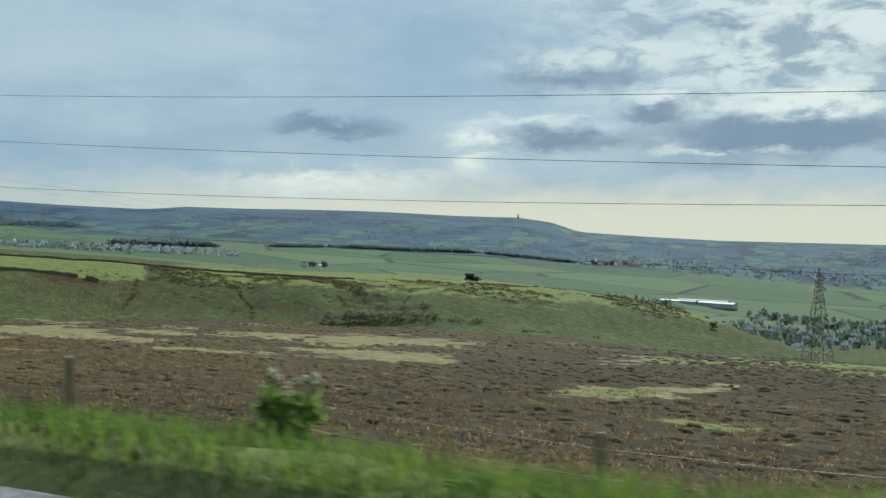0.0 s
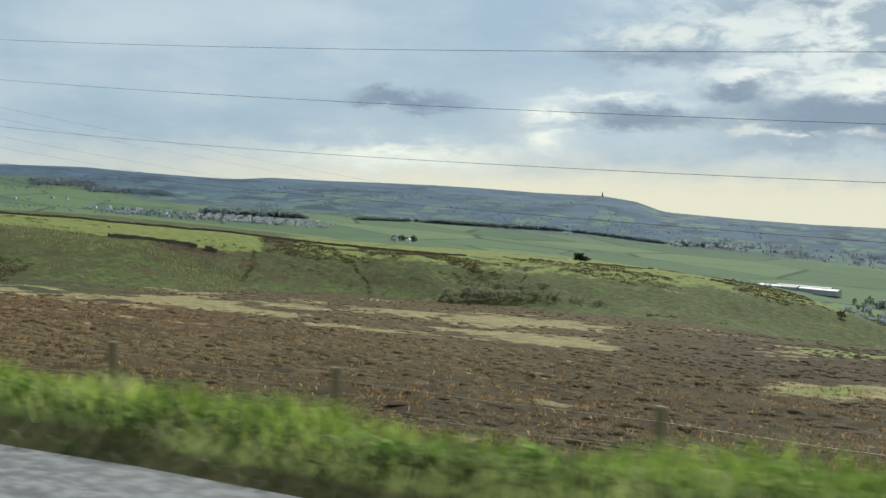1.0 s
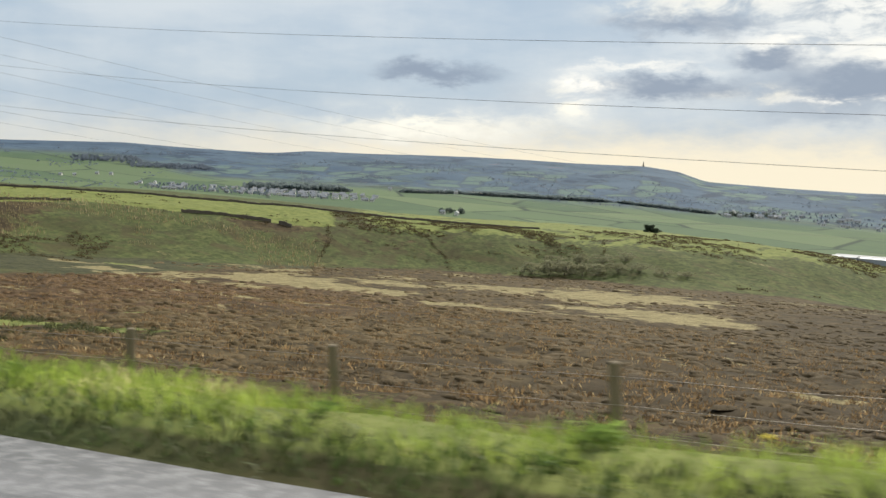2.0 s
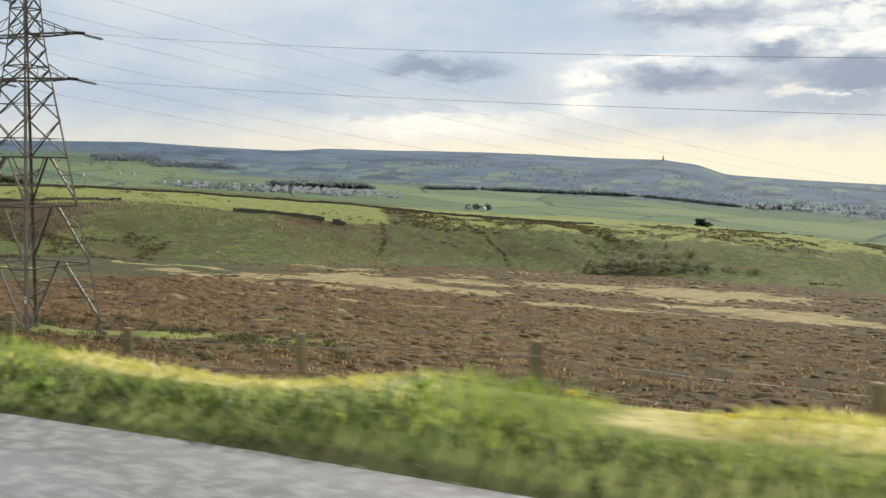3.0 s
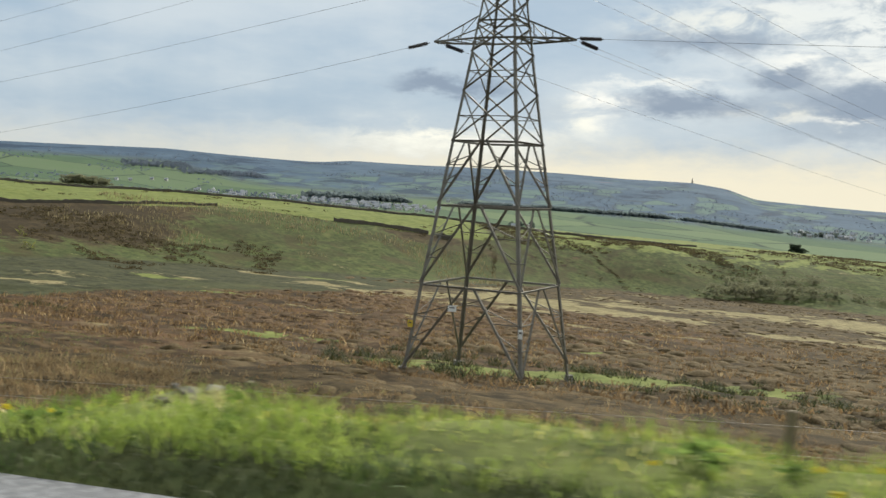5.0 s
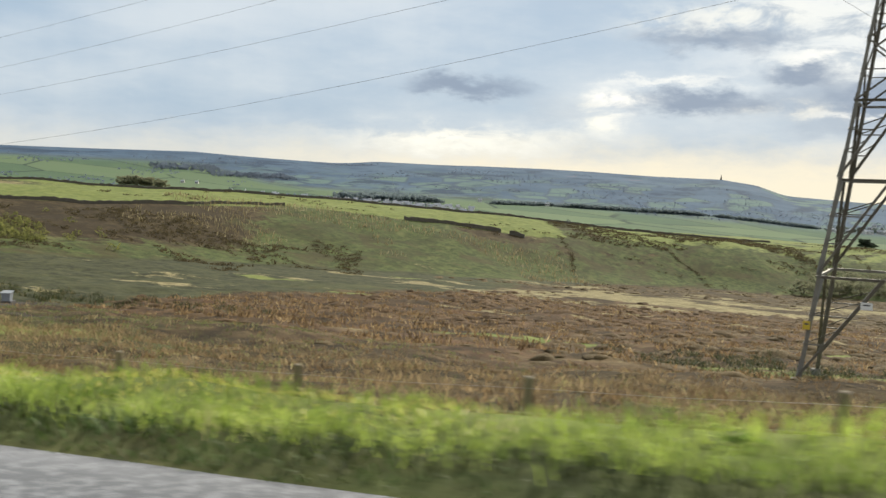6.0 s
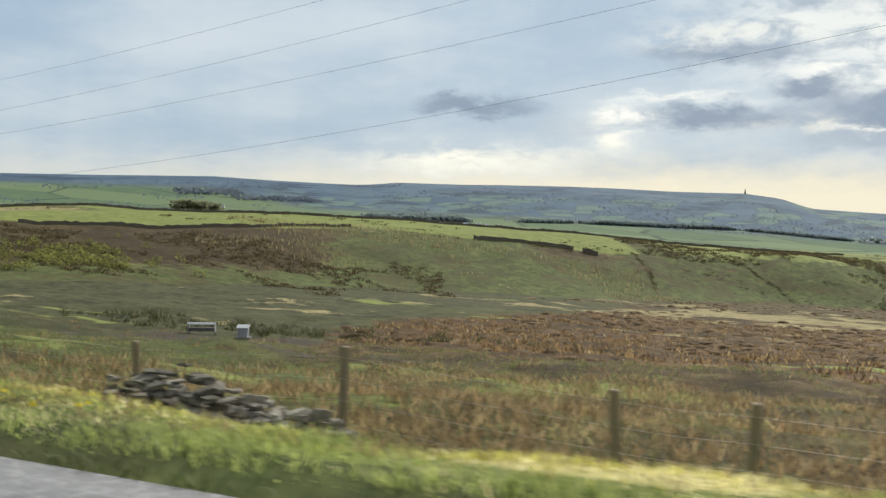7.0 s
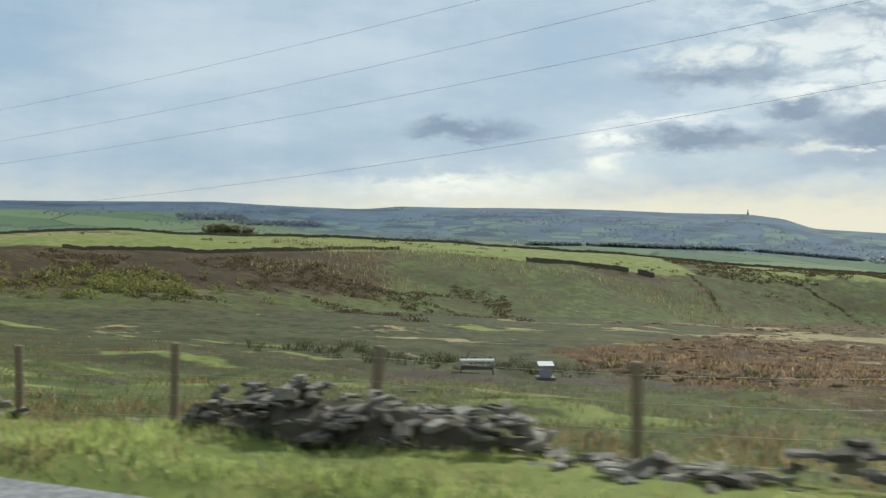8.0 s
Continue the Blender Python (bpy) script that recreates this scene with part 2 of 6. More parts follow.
def build_asphalt(n, p):
    stone = n.add("ShaderNodeTexVoronoi", {"Vector": p, "Scale": 70.0})
    worn = n.noise(n.scaled(p, 0.15, 1.2, 1), 1.0, 5.0)
    color = n.mix(n.step(worn, 0.3, 0.7), (0.075, 0.080, 0.090), (0.19, 0.195, 0.215))
    color = n.mix(n.m("MULTIPLY", n.step(n.noise(p, 9.0, 5.0, 0.7), 0.45, 0.60), 0.6), color, (0.30, 0.31, 0.33))
    color = n.mix(n.m("MULTIPLY", stone.outputs["Distance"], 0.6), color, (0.07, 0.07, 0.07))
    return {"color": color, "rough": 0.8, "height": stone.outputs["Distance"], "bump": 0.5, "deep": 0.01}


MAT_ASPHALT = material("asphalt", build_asphalt)


def build_blade(dull, fresh, dry, share, thin=0.48, lump=0.0):
    """Leaf blades; lump is how far whole clumps, rather than single blades, differ in tone."""
    def build(n, p):
        r = n.add("ShaderNodeNewGeometry").outputs["Random Per Island"]
        patch = n.noise(p, 0.5, 4.0)
        if lump:
            clumps = n.step(n.noise(p, 1.1, 4.0, 0.65), 0.34, 0.66)
            r = n.m("MULTIPLY_ADD", clumps, lump, n.m("MULTIPLY", r, 1.0 - lump))
        c = n.mix(r, dull, fresh)
        c = n.mix(n.m("MULTIPLY", n.step(n.m("MULTIPLY_ADD", n.m("SUBTRACT", patch, 0.5), 1.2, r), 1.0 - share, 1.08 - share), 0.85), c, dry)
        return {"color": c, "rough": 0.65, "spec": 0.25, "through": c, "thin": thin}
    return build


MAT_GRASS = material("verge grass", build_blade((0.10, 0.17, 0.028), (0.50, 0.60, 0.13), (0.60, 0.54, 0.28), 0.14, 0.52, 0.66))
# lush green, with a passing cloud's shadow put into the colour
MAT_LUSH_DIM = material("lush grass dimmed for cloud shadow", build_blade((0.048, 0.095, 0.016), (0.27, 0.38, 0.07), (0.44, 0.42, 0.19), 0.10, 0.50, 0.6))
MAT_SHORT = material("short turf", build_blade((0.20, 0.25, 0.07), (0.56, 0.62, 0.21), (0.62, 0.55, 0.32), 0.22, 0.50, 0.5))
MAT_ROUGH = material("rough pasture grass", build_blade((0.085, 0.105, 0.034), (0.25, 0.28, 0.105), (0.34, 0.27, 0.15), 0.3, 0.6, 0.5))
MAT_MOSS = material("yellow moss", build_blade((0.44, 0.43, 0.11), (0.80, 0.74, 0.24), (0.84, 0.77, 0.48), 0.35, 0.5, 0.5))
MAT_RUSH = material("moor grass", build_blade((0.10, 0.068, 0.036), (0.30, 0.20, 0.10), (0.40, 0.32, 0.18), 0.22, 0.75, 0.6))


def build_wood(n, p):
    grain = n.noise(n.scaled(p, 30, 30, 2.5), 1.0, 5.0, 0.6)
    c = n.mix(grain, (0.105, 0.083, 0.052), (0.25, 0.205, 0.135))
    c = n.mix(n.m("MULTIPLY", n.step(n.noise(p, 4.0), 0.5, 0.7), 0.4), c, (0.12, 0.13, 0.08))
    return {"color": c, "rough": 0.85, "height": grain, "bump": 0.5, "deep": 0.005}


MAT_WOOD = material("weathered wood", build_wood)


def build_steel(n, p):
    stain = n.noise(p, 1.5, 5.0, 0.6)
    c = n.mix(stain, (0.115, 0.105, 0.085), (0.24, 0.225, 0.19))
    return {"color": c, "rough": 0.6, "metal": 0.25}


MAT_STEEL = material("galvanised steel", build_steel)
MAT_WIRE = material("dull wire", lambda n, p: {"color": n.mix(n.noise(p, 3.0), (0.26, 0.22, 0.19), (0.42, 0.37, 0.33)), "rough": 0.55, "metal": 0.5})
MAT_CABLE = material("aluminium cable", lambda n, p: {"color": n.mix(n.noise(p, 0.4), (0.10, 0.10, 0.11), (0.15, 0.15, 0.16)), "rough": 0.55, "metal": 0.4})
MAT_INSUL = material("brown glazed porcelain", lambda n, p: {"color": n.mix(n.noise(p, 5.0), (0.03, 0.025, 0.025), (0.06, 0.05, 0.05)), "rough": 0.3})


# ---- the lie of the land ----
def value_noise(x, y, scale, seed=0, octaves=4):
    """Smooth noise in -1..1 on arrays."""
    def lattice(i, j, k):
        h = np.sin(i * 127.1 + j * 311.7 + k * 74.7) * 43758.5453
        return (h - np.floor(h)) * 2 - 1
    out, amp, tot = 0.0, 1.0, 0.0
    for o in range(octaves):
        u, v = x / scale * 2 ** o, y / scale * 2 ** o
        i, j = np.floor(u), np.floor(v)
        f, g = u - i, v - j
        f, g = f * f * (3 - 2 * f), g * g * (3 - 2 * g)
        k = seed + o * 17
        n00, n10, n01, n11 = lattice(i, j, k), lattice(i + 1, j, k), lattice(i, j + 1, k), lattice(i + 1, j + 1, k)
        out = out + amp * ((n00 * (1 - f) + n10 * f) * (1 - g) + (n01 * (1 - f) + n11 * f) * g)
        tot += amp
        amp *= 0.55
    return out / tot


def ramp(x, lo, hi):
    t = np.clip((x - lo) / (hi - lo), 0, 1)
    return t * t * (3 - 2 * t)


def smooth_interp(x, xs, ys, spread):
    return (np.interp(x - spread, xs, ys) + 2 * np.interp(x, xs, ys) + np.interp(x + spread, xs, ys)) / 4


def road_line(x):
    """The road's middle, which the vehicle's path follows: y as a function of x."""
    return 0.0065 * np.clip(x, -400, 200)


def road_height(x):
    return smooth_interp(x, [-400, -250, -164, -143, -132, -122, -111, -101, -91, -81, -71, -61, -50, -40, -30, -20, 0, 60, 200],
                         [-20, -12.5, -7.81, -6.95, -6.45, -5.65, -4.64, -3.65, -2.8, -2.05, -1.6, -1.3, -0.95, -0.5, -0.15, 0.0, 0.03, 0.2, 0.6], 5.0)


def moor_height(x, y):
    slope = np.interp(y, [7, 45, 100, 150, 300], [0.054, 0.02, 0.004, -0.004, -0.006])
    z = smooth_interp(y, [7, 20, 50, 92, 150, 210, 280, 350, 420, 520, 620], [-4.9, -7.5, -12.6, -18.0, -23.4, -27.9, -33.1, -38.2, -43, -55, -66], 4.0)
    z = z + slope * (np.clip(x, -420, 60) + 100) - 0.55 * np.exp(-((x + 189) / 18) ** 2 - ((y - 44) / 10) ** 2)
    return z - 0.09 * np.maximum(0, y - 300) * ramp(x, -120, -40)


def far_height(x, y):
    """Pastures beyond the near ridge, rising to the far hill whose crest is the skyline."""
    z = np.clip(-63 - 0.0649 * (np.clip(x, -1500, 300) + 145) + 0.0243 * (np.clip(y, 0, 1400) - 864), -72, 30)
    r = np.hypot(x + 80, y)
    az = np.degrees(np.arctan2(-(x + 80), y))
    sky = np.interp(az, [-90, -3, 6, 10, 13.4, 14, 15.4, 16, 17.3, 21, 24.2, 27, 30.8, 32.5, 36.4, 38.3, 39.7, 42, 43.8, 46.5, 52.7, 57, 75, 120],
                    [-18, -21, -18.6, -13.5, -7.2, -5, 10, 13, 18.6, 20.5, 25, 27.5, 28.5, 28, 30, 24.5, 25.3, 28, 30.3, 35.2, 32.8, 32, 40, 20])
    up = ramp(r, 1180, 1830) * 0.75 + np.clip((r - 1180) / 650, 0, 1) * 0.25
    z = z + (sky - z) * up
    return z - 160 * ramp(r, 1850, 2600) * (0.4 + 0.6 * (sky > -100))


def ridge_profile(s, w):
    """The near ridge: s runs along it, w across it. Height, and how far the ridge owns the ground here."""
    foot = smooth_interp(s, [-400, -183, -162, -138, -115, -95, -57, -37, -19, 13, 30, 60, 80, 120, 260], [235, 252, 263, 285, 306, 317, 330, 350, 358, 370, 366, 362, 342, 337, 330], 8)
    crest = smooth_interp(s, [-400, -244, -209, -173, -136, -102, -79, -41, -25, 0, 53, 98, 129, 156, 183, 211, 235, 252, 300, 420],
                          [-6, -9, -7.7, -9.4, -10.1, -11.5, -13.2, -15.5, -17, -19.3, -22.2, -23.6, -25.5, -27, -30.5, -35.2, -43.4, -52, -70, -75], 4)
    return foot, crest


def fence_ground(x):
    """The ground under the roadside fence, which lies below the road."""
    drop = smooth_interp(x, [-260, -200, -170, -160, -150, -144, -134, -100, -92, -85, -75, -65, -35, 0, 60],
                         [-0.5, -0.4, -0.45, -0.65, -0.8, -1.2, -1.05, -1.1, -1.0, -0.85, -0.95, -1.1, -1.0, -1.0, -1.0], 2.0)
    return road_height(x) + drop


def hump_amount(x):
    """How much of the overgrown, tumbled wall is left along the verge."""
    return np.interp(x, [-175, -166, -150, -130, -118, -100, -90, -84, -76, -74, -71, -69, -66.5, -64.5, -62, -58, 0], [0.0, 0.06, 0.10, 0.40, 0.62, 0.58, 0.44, 0.40, 0.32, 0.40, 0.40, 0.26, 0.24, 0.42, 0.42, 0.10, 0.05])


def edge_shift(x):
    """How far the road's ragged edge strays from its mean line."""
    return smooth_interp(x, [-230, -175, -168, -160, -149, -120, -95, -75, -55, -34, -26, -18, -12, -6, 0, 40], [0.3, 0.55, 0.45, 0.0, -0.42, -0.25, -0.05, 0.42, 0.28, 0.10, 0.12, 0.50, 0.46, 0.04, -0.05, 0.0], 4.0)


def verge_v(x, q):
    """From the verge's own breadth (4 at the road's edge, 7.4 at the fence) to the distance from the road's middle."""
    return q + edge_shift(x) * ramp(q, 7.4, 5.6)


def land_height(x, y):
    v = y - road_line(x)
    s, w = 0.8 * x + 0.6 * y, -0.6 * x + 0.8 * y
    moor = moor_height(x, np.maximum(v, 7.0))
    foot, crest = ridge_profile(s, w)
    # scarp, then a gentle top, then a fall to the valley behind
    base = moor_height(x - (w - foot) * -0.6, np.maximum(y - (w - foot) * 0.8, 7))
    t = np.clip((w - foot) / np.maximum(430 - foot, 40), 0, 1.6)
    rise = np.where(t < 1, 0.55 * ramp(t, 0.0, 0.75) + 0.45 * t, 1.0)
    gully = value_noise(s, w * 0.25, 26.0, 5, 3) * 1.6 * ramp(t, 0.02, 0.3) * ramp(t, 1.0, 0.7)
    hill = base + (crest - base) * rise + gully
    hill = hill - 0.02 * np.maximum(0, w - 440) - 0.25 * np.maximum(0, w - 560)
    z = np.where(w > foot, np.where(crest > base, hill, moor), moor)
    z = np.where(w > 520, np.maximum(z, far_height(x, y)), z)
    z = np.where((w <= 520) & (y > 420), np.maximum(z, far_height(x, y)), z)
    # hummocks on the moor
    z = z + value_noise(x, y, 11.0, 2, 3) * 0.5 * ramp(v, 8, 26) * ramp(y, 900, 300)
    z = z + (value_noise(x, y, 2.6, 4, 2) * 0.30 + value_noise(x * 0.8, y, 5.5, 6, 2) * 0.36) * ramp(v, 8, 14) * ramp(y, 190, 90)
    # verge and road
    h = road_height(x)
    v = v - edge_shift(x) * ramp(v, 7.4, 5.6) * (v > 0)
    under = fence_ground(x)
    z = z + (under - moor_height(x, 7.4)) * ramp(v, 26, 7.4) * (v >= 7.4)
    bank = np.interp(v, [3.95, 4.3, 5.0, 5.6, 6.2], [0.0, 0.09, 0.04, -0.08, -0.30])
    bank = bank + 0.05 * ramp(v, 4.0, 4.7) * ramp(v, 6.6, 5.8) * ramp(x, -34, -24) * ramp(x, -3, -9)
    bank = np.where(v > 4.6, bank * (1 - 0.85 * ramp(x, -144, -160)), bank)
    edge = h + bank + 0.10 * value_noise(x, v * 1.2, 1.6, 9, 3) * ramp(v, 4.1, 4.8)
    verge = edge + (under - edge) * np.clip(ramp(v, 5.3 + 0.9 * ramp(x, -144, -160), 7.4), 0, 1)
    lump = np.clip(0.60 + 0.85 * value_noise(x, v * 0.4, 2.6, 12, 3), 0.05, 1.15)
    verge = verge + hump_amount(x) * lump * np.exp(-((v - 5.85) / 0.62) ** 2)
    z = np.where(v < 7.4, verge, z)
    near = h - 0.03 + (-0.02) * (v < 3.9)
    z = np.where(v < 3.95, near, z)
    left = -4.6
    z = np.where(v < left, h + 0.05 * np.clip(left - v, 0, 200) + 0.1 * value_noise(x, y, 3.0, 21, 2) * ramp(-v, 4.8, 7), z)
    return z


def moss_amount(x, v):
    """Where yellow moss and bleached turf cover the tumbled wall."""
    a = np.interp(x, [-157, -154.5, -152, -150, -146.5, -144, -141, -139, -137.5, -134, -131, -120, -104, -98, -90, -84, -82, -80.3, -78.5, -76, -73.5, -69, -66.5, -65, -63.5, -62, -60.5, -57],
                  [0, 0.7, 0.6, 0.3, 0.9, 1, 0.6, 1, 0.8, 0.8, 0.5, 0.12, 0.15, 0.3, 0.3, 0.2, 0.1, 0.1, 0.1, 0.3, 1, 0.6, 0.9, 1, 0.9, 1, 0.6, 0])
    return np.clip(a * ramp(value_noise(x, v, 1.8, 71, 3), -0.34, 0.10), 0, 1) * np.exp(-((v - 5.65) / 0.68) ** 4)


def stretched(lo, hi, step, near_lo, near_hi, grow_lo, grow_hi):
    mid = list(np.arange(near_lo, near_hi + step / 2, step))
    up, d = [mid[-1]], step
    while up[-1] < hi:
        d = d * (1 + grow_hi)
        up.append(up[-1] + d)
    down, d = [mid[0]], step
    while down[-1] > lo:
        d = d * (1 + grow_lo)
        down.append(down[-1] - d)
    return np.array(down[:0:-1] + mid + up[1:])


def mesh_object(name, verts, faces, mat, parent=None, smooth=False, label=""):
    me = bpy.data.meshes.new(name)
    me.from_pydata(verts, [], faces)
    if smooth:
        me.polygons.foreach_set("use_smooth", [True] * len(me.polygons))
    me.materials.append(mat)
    ob = new(name, me)
    if parent:
        ob.parent = parent
    if label:
        ob["label"] = label
    return ob


def grid_mesh(name, X, Y, Z, mat):
    ny, nx = X.shape
    me = bpy.data.meshes.new(name)
    co = np.stack([X, Y, Z], -1).reshape(-1, 3).astype(np.float32)
    i = np.arange(nx * ny).reshape(ny, nx)
    quads = np.stack([i[:-1, :-1], i[:-1, 1:], i[1:, 1:], i[1:, :-1]], -1).reshape(-1, 4).astype(np.int32)
    me.vertices.add(len(co))
    me.vertices.foreach_set("co", co.ravel())
    me.loops.add(quads.size)
    me.loops.foreach_set("vertex_index", quads.ravel())
    me.polygons.add(len(quads))
    me.polygons.foreach_set("loop_start", np.arange(0, quads.size, 4, dtype=np.int32))
    me.polygons.foreach_set("use_smooth", np.ones(len(quads), dtype=bool))
    me.update(calc_edges=True)
    me.materials.append(mat)
    return new(name, me)


def plan_oval(X, Y, cx, cy, rx, ry, turn=0.0):
    """1 inside an oval of the plan, falling to 0 past its rim."""
    c, d = math.cos(radians(turn)), math.sin(radians(turn))
    p, q = (X - cx) * c + (Y - cy) * d, -(X - cx) * d + (Y - cy) * c
    return np.clip(1.25 - np.hypot(p / rx, q / ry), 0, 1)


def bleached_amount(X, Y):
    """Where bleached purple moor-grass lies in ragged sheets between the heather."""
    sheets = ((-184, 196, 30, 42, 0, 1.0), (-160, 238, 24, 15, 0, 1.0), (-133, 166, 9, 5, 0, 1.0), (-121, 164.5, 7, 4.5, 0, 1.0), (-127, 252, 28, 38, -20, 1.0), (-99, 188, 24, 22, 30, 1.0),
              (-58, 222, 14, 14, 0, 0.6), (-36, 150, 9, 30, -15, 0.9), (-141, 110, 8, 4, 0, 0.7), (-232, 227, 18, 7, 0, 1.0), (-232, 178, 12, 2.6, 10, 1.0), (-252, 177, 12, 2.2, 0, 1.0),
              (-205, 190, 14, 8, 0, 0.7), (-72, 150, 10, 6, 0, 0.55), (-54, 86, 7, 4, 0, 0.6))
    out = 0 * X
    for cx, cy, rx, ry, turn, amount in sheets:
        out = np.maximum(out, amount * plan_oval(X, Y, cx, cy, rx, ry, turn))
    return out


def ground_sheet():
    xs = stretched(-4500, 4500, 1.0, -262, 30, 0.02, 0.03)
    vs = stretched(-4500, 4600, 0.35, -6, 12, 0.05, 0.014)
    X, V = np.meshgrid(xs, vs)
    Y = V + road_line(X)
    Z = land_height(X, Y)
    ob = grid_mesh("ground", X, Y, Z, MAT_GROUND)
    s, w = 0.8 * X + 0.6 * Y, -0.6 * X + 0.8 * Y
    foot, crest = ridge_profile(s, w)
    r = np.hypot(X + 80, Y)
    n1 = value_noise(X * 0.62, Y, 15.0, 31, 5)
    n2 = value_noise(X, Y, 60.0, 33, 4)
    on_hill = ramp(w - foot, -4, 6)
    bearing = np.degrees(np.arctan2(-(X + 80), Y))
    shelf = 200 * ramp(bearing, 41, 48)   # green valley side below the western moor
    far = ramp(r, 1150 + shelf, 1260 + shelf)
    field = ramp(w, 540, 580) * (1 - far)
    masks = {}
    rise = np.clip((w - foot) / np.maximum(430 - foot, 40), 0, 2)
    wall_w = np.interp(s, [-260, -200, -176, -141, -117, -81, -47, -25], [338, 342, 348, 368, 389, 389, 392, 396])
    n3 = value_noise(X, Y * 1.5, 5.0, 35, 4)

    def oval(cx, cy, rx, ry, turn=0.0):
        return plan_oval(X, Y, cx, cy, rx, ry, turn)

    bleached = bleached_amount(X, Y)
    band = ramp(w, foot - 190, foot - 120) * ramp(w, foot - 6, foot - 26) * ramp(s, -130, -50) * ramp(X, 10, -30)
    masks["pale"] = np.clip(bleached * (1.02 + 1.0 * n1 + 0.6 * n3) + band * (0.05 + 0.9 * n1 + 0.3 * n3) + 0.5 * ramp(n1, 0.25, 0.6) * ramp(V, 14, 40) * ramp(w, foot - 20, foot - 60), 0, 1) * (1 - on_hill)
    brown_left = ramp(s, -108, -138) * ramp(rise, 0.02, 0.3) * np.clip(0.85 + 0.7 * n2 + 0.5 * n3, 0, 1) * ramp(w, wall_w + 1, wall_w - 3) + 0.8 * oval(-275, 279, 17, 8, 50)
    marsh = np.interp(V, [30, 45, 60, 90, 160, 220], [-172, -178, -190, -206, -211, -225]) + 3 * n1
    flat_left = ramp(X, marsh + 3, marsh - 5) * ramp(V, 22, 36) * (1 - on_hill)
    near_left = (V > 0) * ramp(X, -128, -163) * ramp(V, 50 - 14 * ramp(X, -185, -165), 20)
    masks["green"] = np.clip(on_hill * (0.76 + 0.34 * n2 + 0.36 * n3 + 0.22 * value_noise(s, w * 0.3, 7.0, 37, 3)) - 0.8 * brown_left + flat_left * (0.62 + 0.5 * n1) + 0.95 * ramp(V, 7.8, 6.8)
                             + near_left * (0.85 + 0.4 * n3) + 0.55 * oval(-60, 300, 60, 25), 0, 1)
    top_field = on_hill * ramp(w, wall_w - 1.5, wall_w + 1.5) * ramp(s, -22, -30) * ramp(w, 470, 450)
    # sunlight along the crest, painted in as brighter turf
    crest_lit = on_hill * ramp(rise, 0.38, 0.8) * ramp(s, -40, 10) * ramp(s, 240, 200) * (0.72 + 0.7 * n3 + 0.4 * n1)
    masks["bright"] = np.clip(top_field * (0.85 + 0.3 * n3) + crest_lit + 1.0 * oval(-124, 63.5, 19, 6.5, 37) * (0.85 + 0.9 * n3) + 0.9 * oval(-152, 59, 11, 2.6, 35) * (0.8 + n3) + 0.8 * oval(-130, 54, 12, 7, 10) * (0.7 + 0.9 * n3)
                              + 0.8 * oval(-138, 91, 4, 2.2) + oval(-18, 264, 44, 36, 8) * (0.85 + 1.3 * n1 + 0.4 * n3) + oval(-17, 108, 8, 4.5) + 0.8 * oval(-236, 128, 13, 2.5) + 0.7 * oval(-205, 112, 9, 3)
                              + 0.9 * oval(-243, 187, 10, 4.5) + 0.8 * oval(-205, 37, 6, 1.8) + 0.8 * oval(-206, 47, 9, 1.6) + 0.7 * oval(-257, 66, 15, 2.4) + 0.85 * oval(-36, 150, 7, 26, -15) * (0.7 + n3)
                              + 0.75 * oval(-220, 58, 26, 2.0, -4) + 0.3 * oval(-163, 24, 14, 4) + 0.62 * near_left * ramp(n3, -0.25, 0.35) + 0.7 * ramp(V, 7.6, 6.6) * ramp(V, 4.2, 4.5) * (1 - 0.15 * ramp(X, -138, -150)) * (0.85 + 0.4 * n3), 0, 1) * (1 - field)
    straw = oval(-420, 192, 32, 15, 45)
    masks["pale"] = np.maximum(masks["pale"], straw)
    masks["bright"] = masks["bright"] * (1 - straw)
    masks["mud"] = np.clip(oval(-187, 40.5, 15, 4.5, 6) * (0.9 + 0.6 * n3) + 0.7 * oval(-215, 44, 24, 2.4) * (0.6 + n3) + 0.8 * oval(-178, 27.5, 26, 1.0, 9) + 0.6 * oval(-200, 25, 12, 1.0) * (0.8 + n3), 0, 1)
    masks["moss"] = np.where((V > 4.5) & (V < 7.2), moss_amount(X, V - edge_shift(X) * ramp(V, 7.4, 5.6)), 0.0)
    masks["russet"] = ramp(X, marsh - 5, marsh + 5) * ramp(V, 24, 40) * ramp(V, 190, 150) * ramp(X, -110, -150)
    # painted cloud shade in the east, and the hillside's own darker brown
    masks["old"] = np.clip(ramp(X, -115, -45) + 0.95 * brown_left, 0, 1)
    masks["sedge"] = flat_left * np.clip(0.55 + 0.6 * n1, 0, 1) + ramp(w, foot - 75, foot - 38) * ramp(w, foot + 8, foot - 3) * ramp(s, -62, -92) * np.clip(0.8 + 0.5 * n1, 0, 1)
    masks["lush"] = ramp(s, 0, 60) * on_hill
    masks["field"] = field
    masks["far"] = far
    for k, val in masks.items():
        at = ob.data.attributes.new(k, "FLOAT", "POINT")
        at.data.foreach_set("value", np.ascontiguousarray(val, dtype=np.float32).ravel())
    return tagged(ob, "rolling moorland with brown heather, rough grass and green pastures", "ground", kind="structure")


ground = ground_sheet()


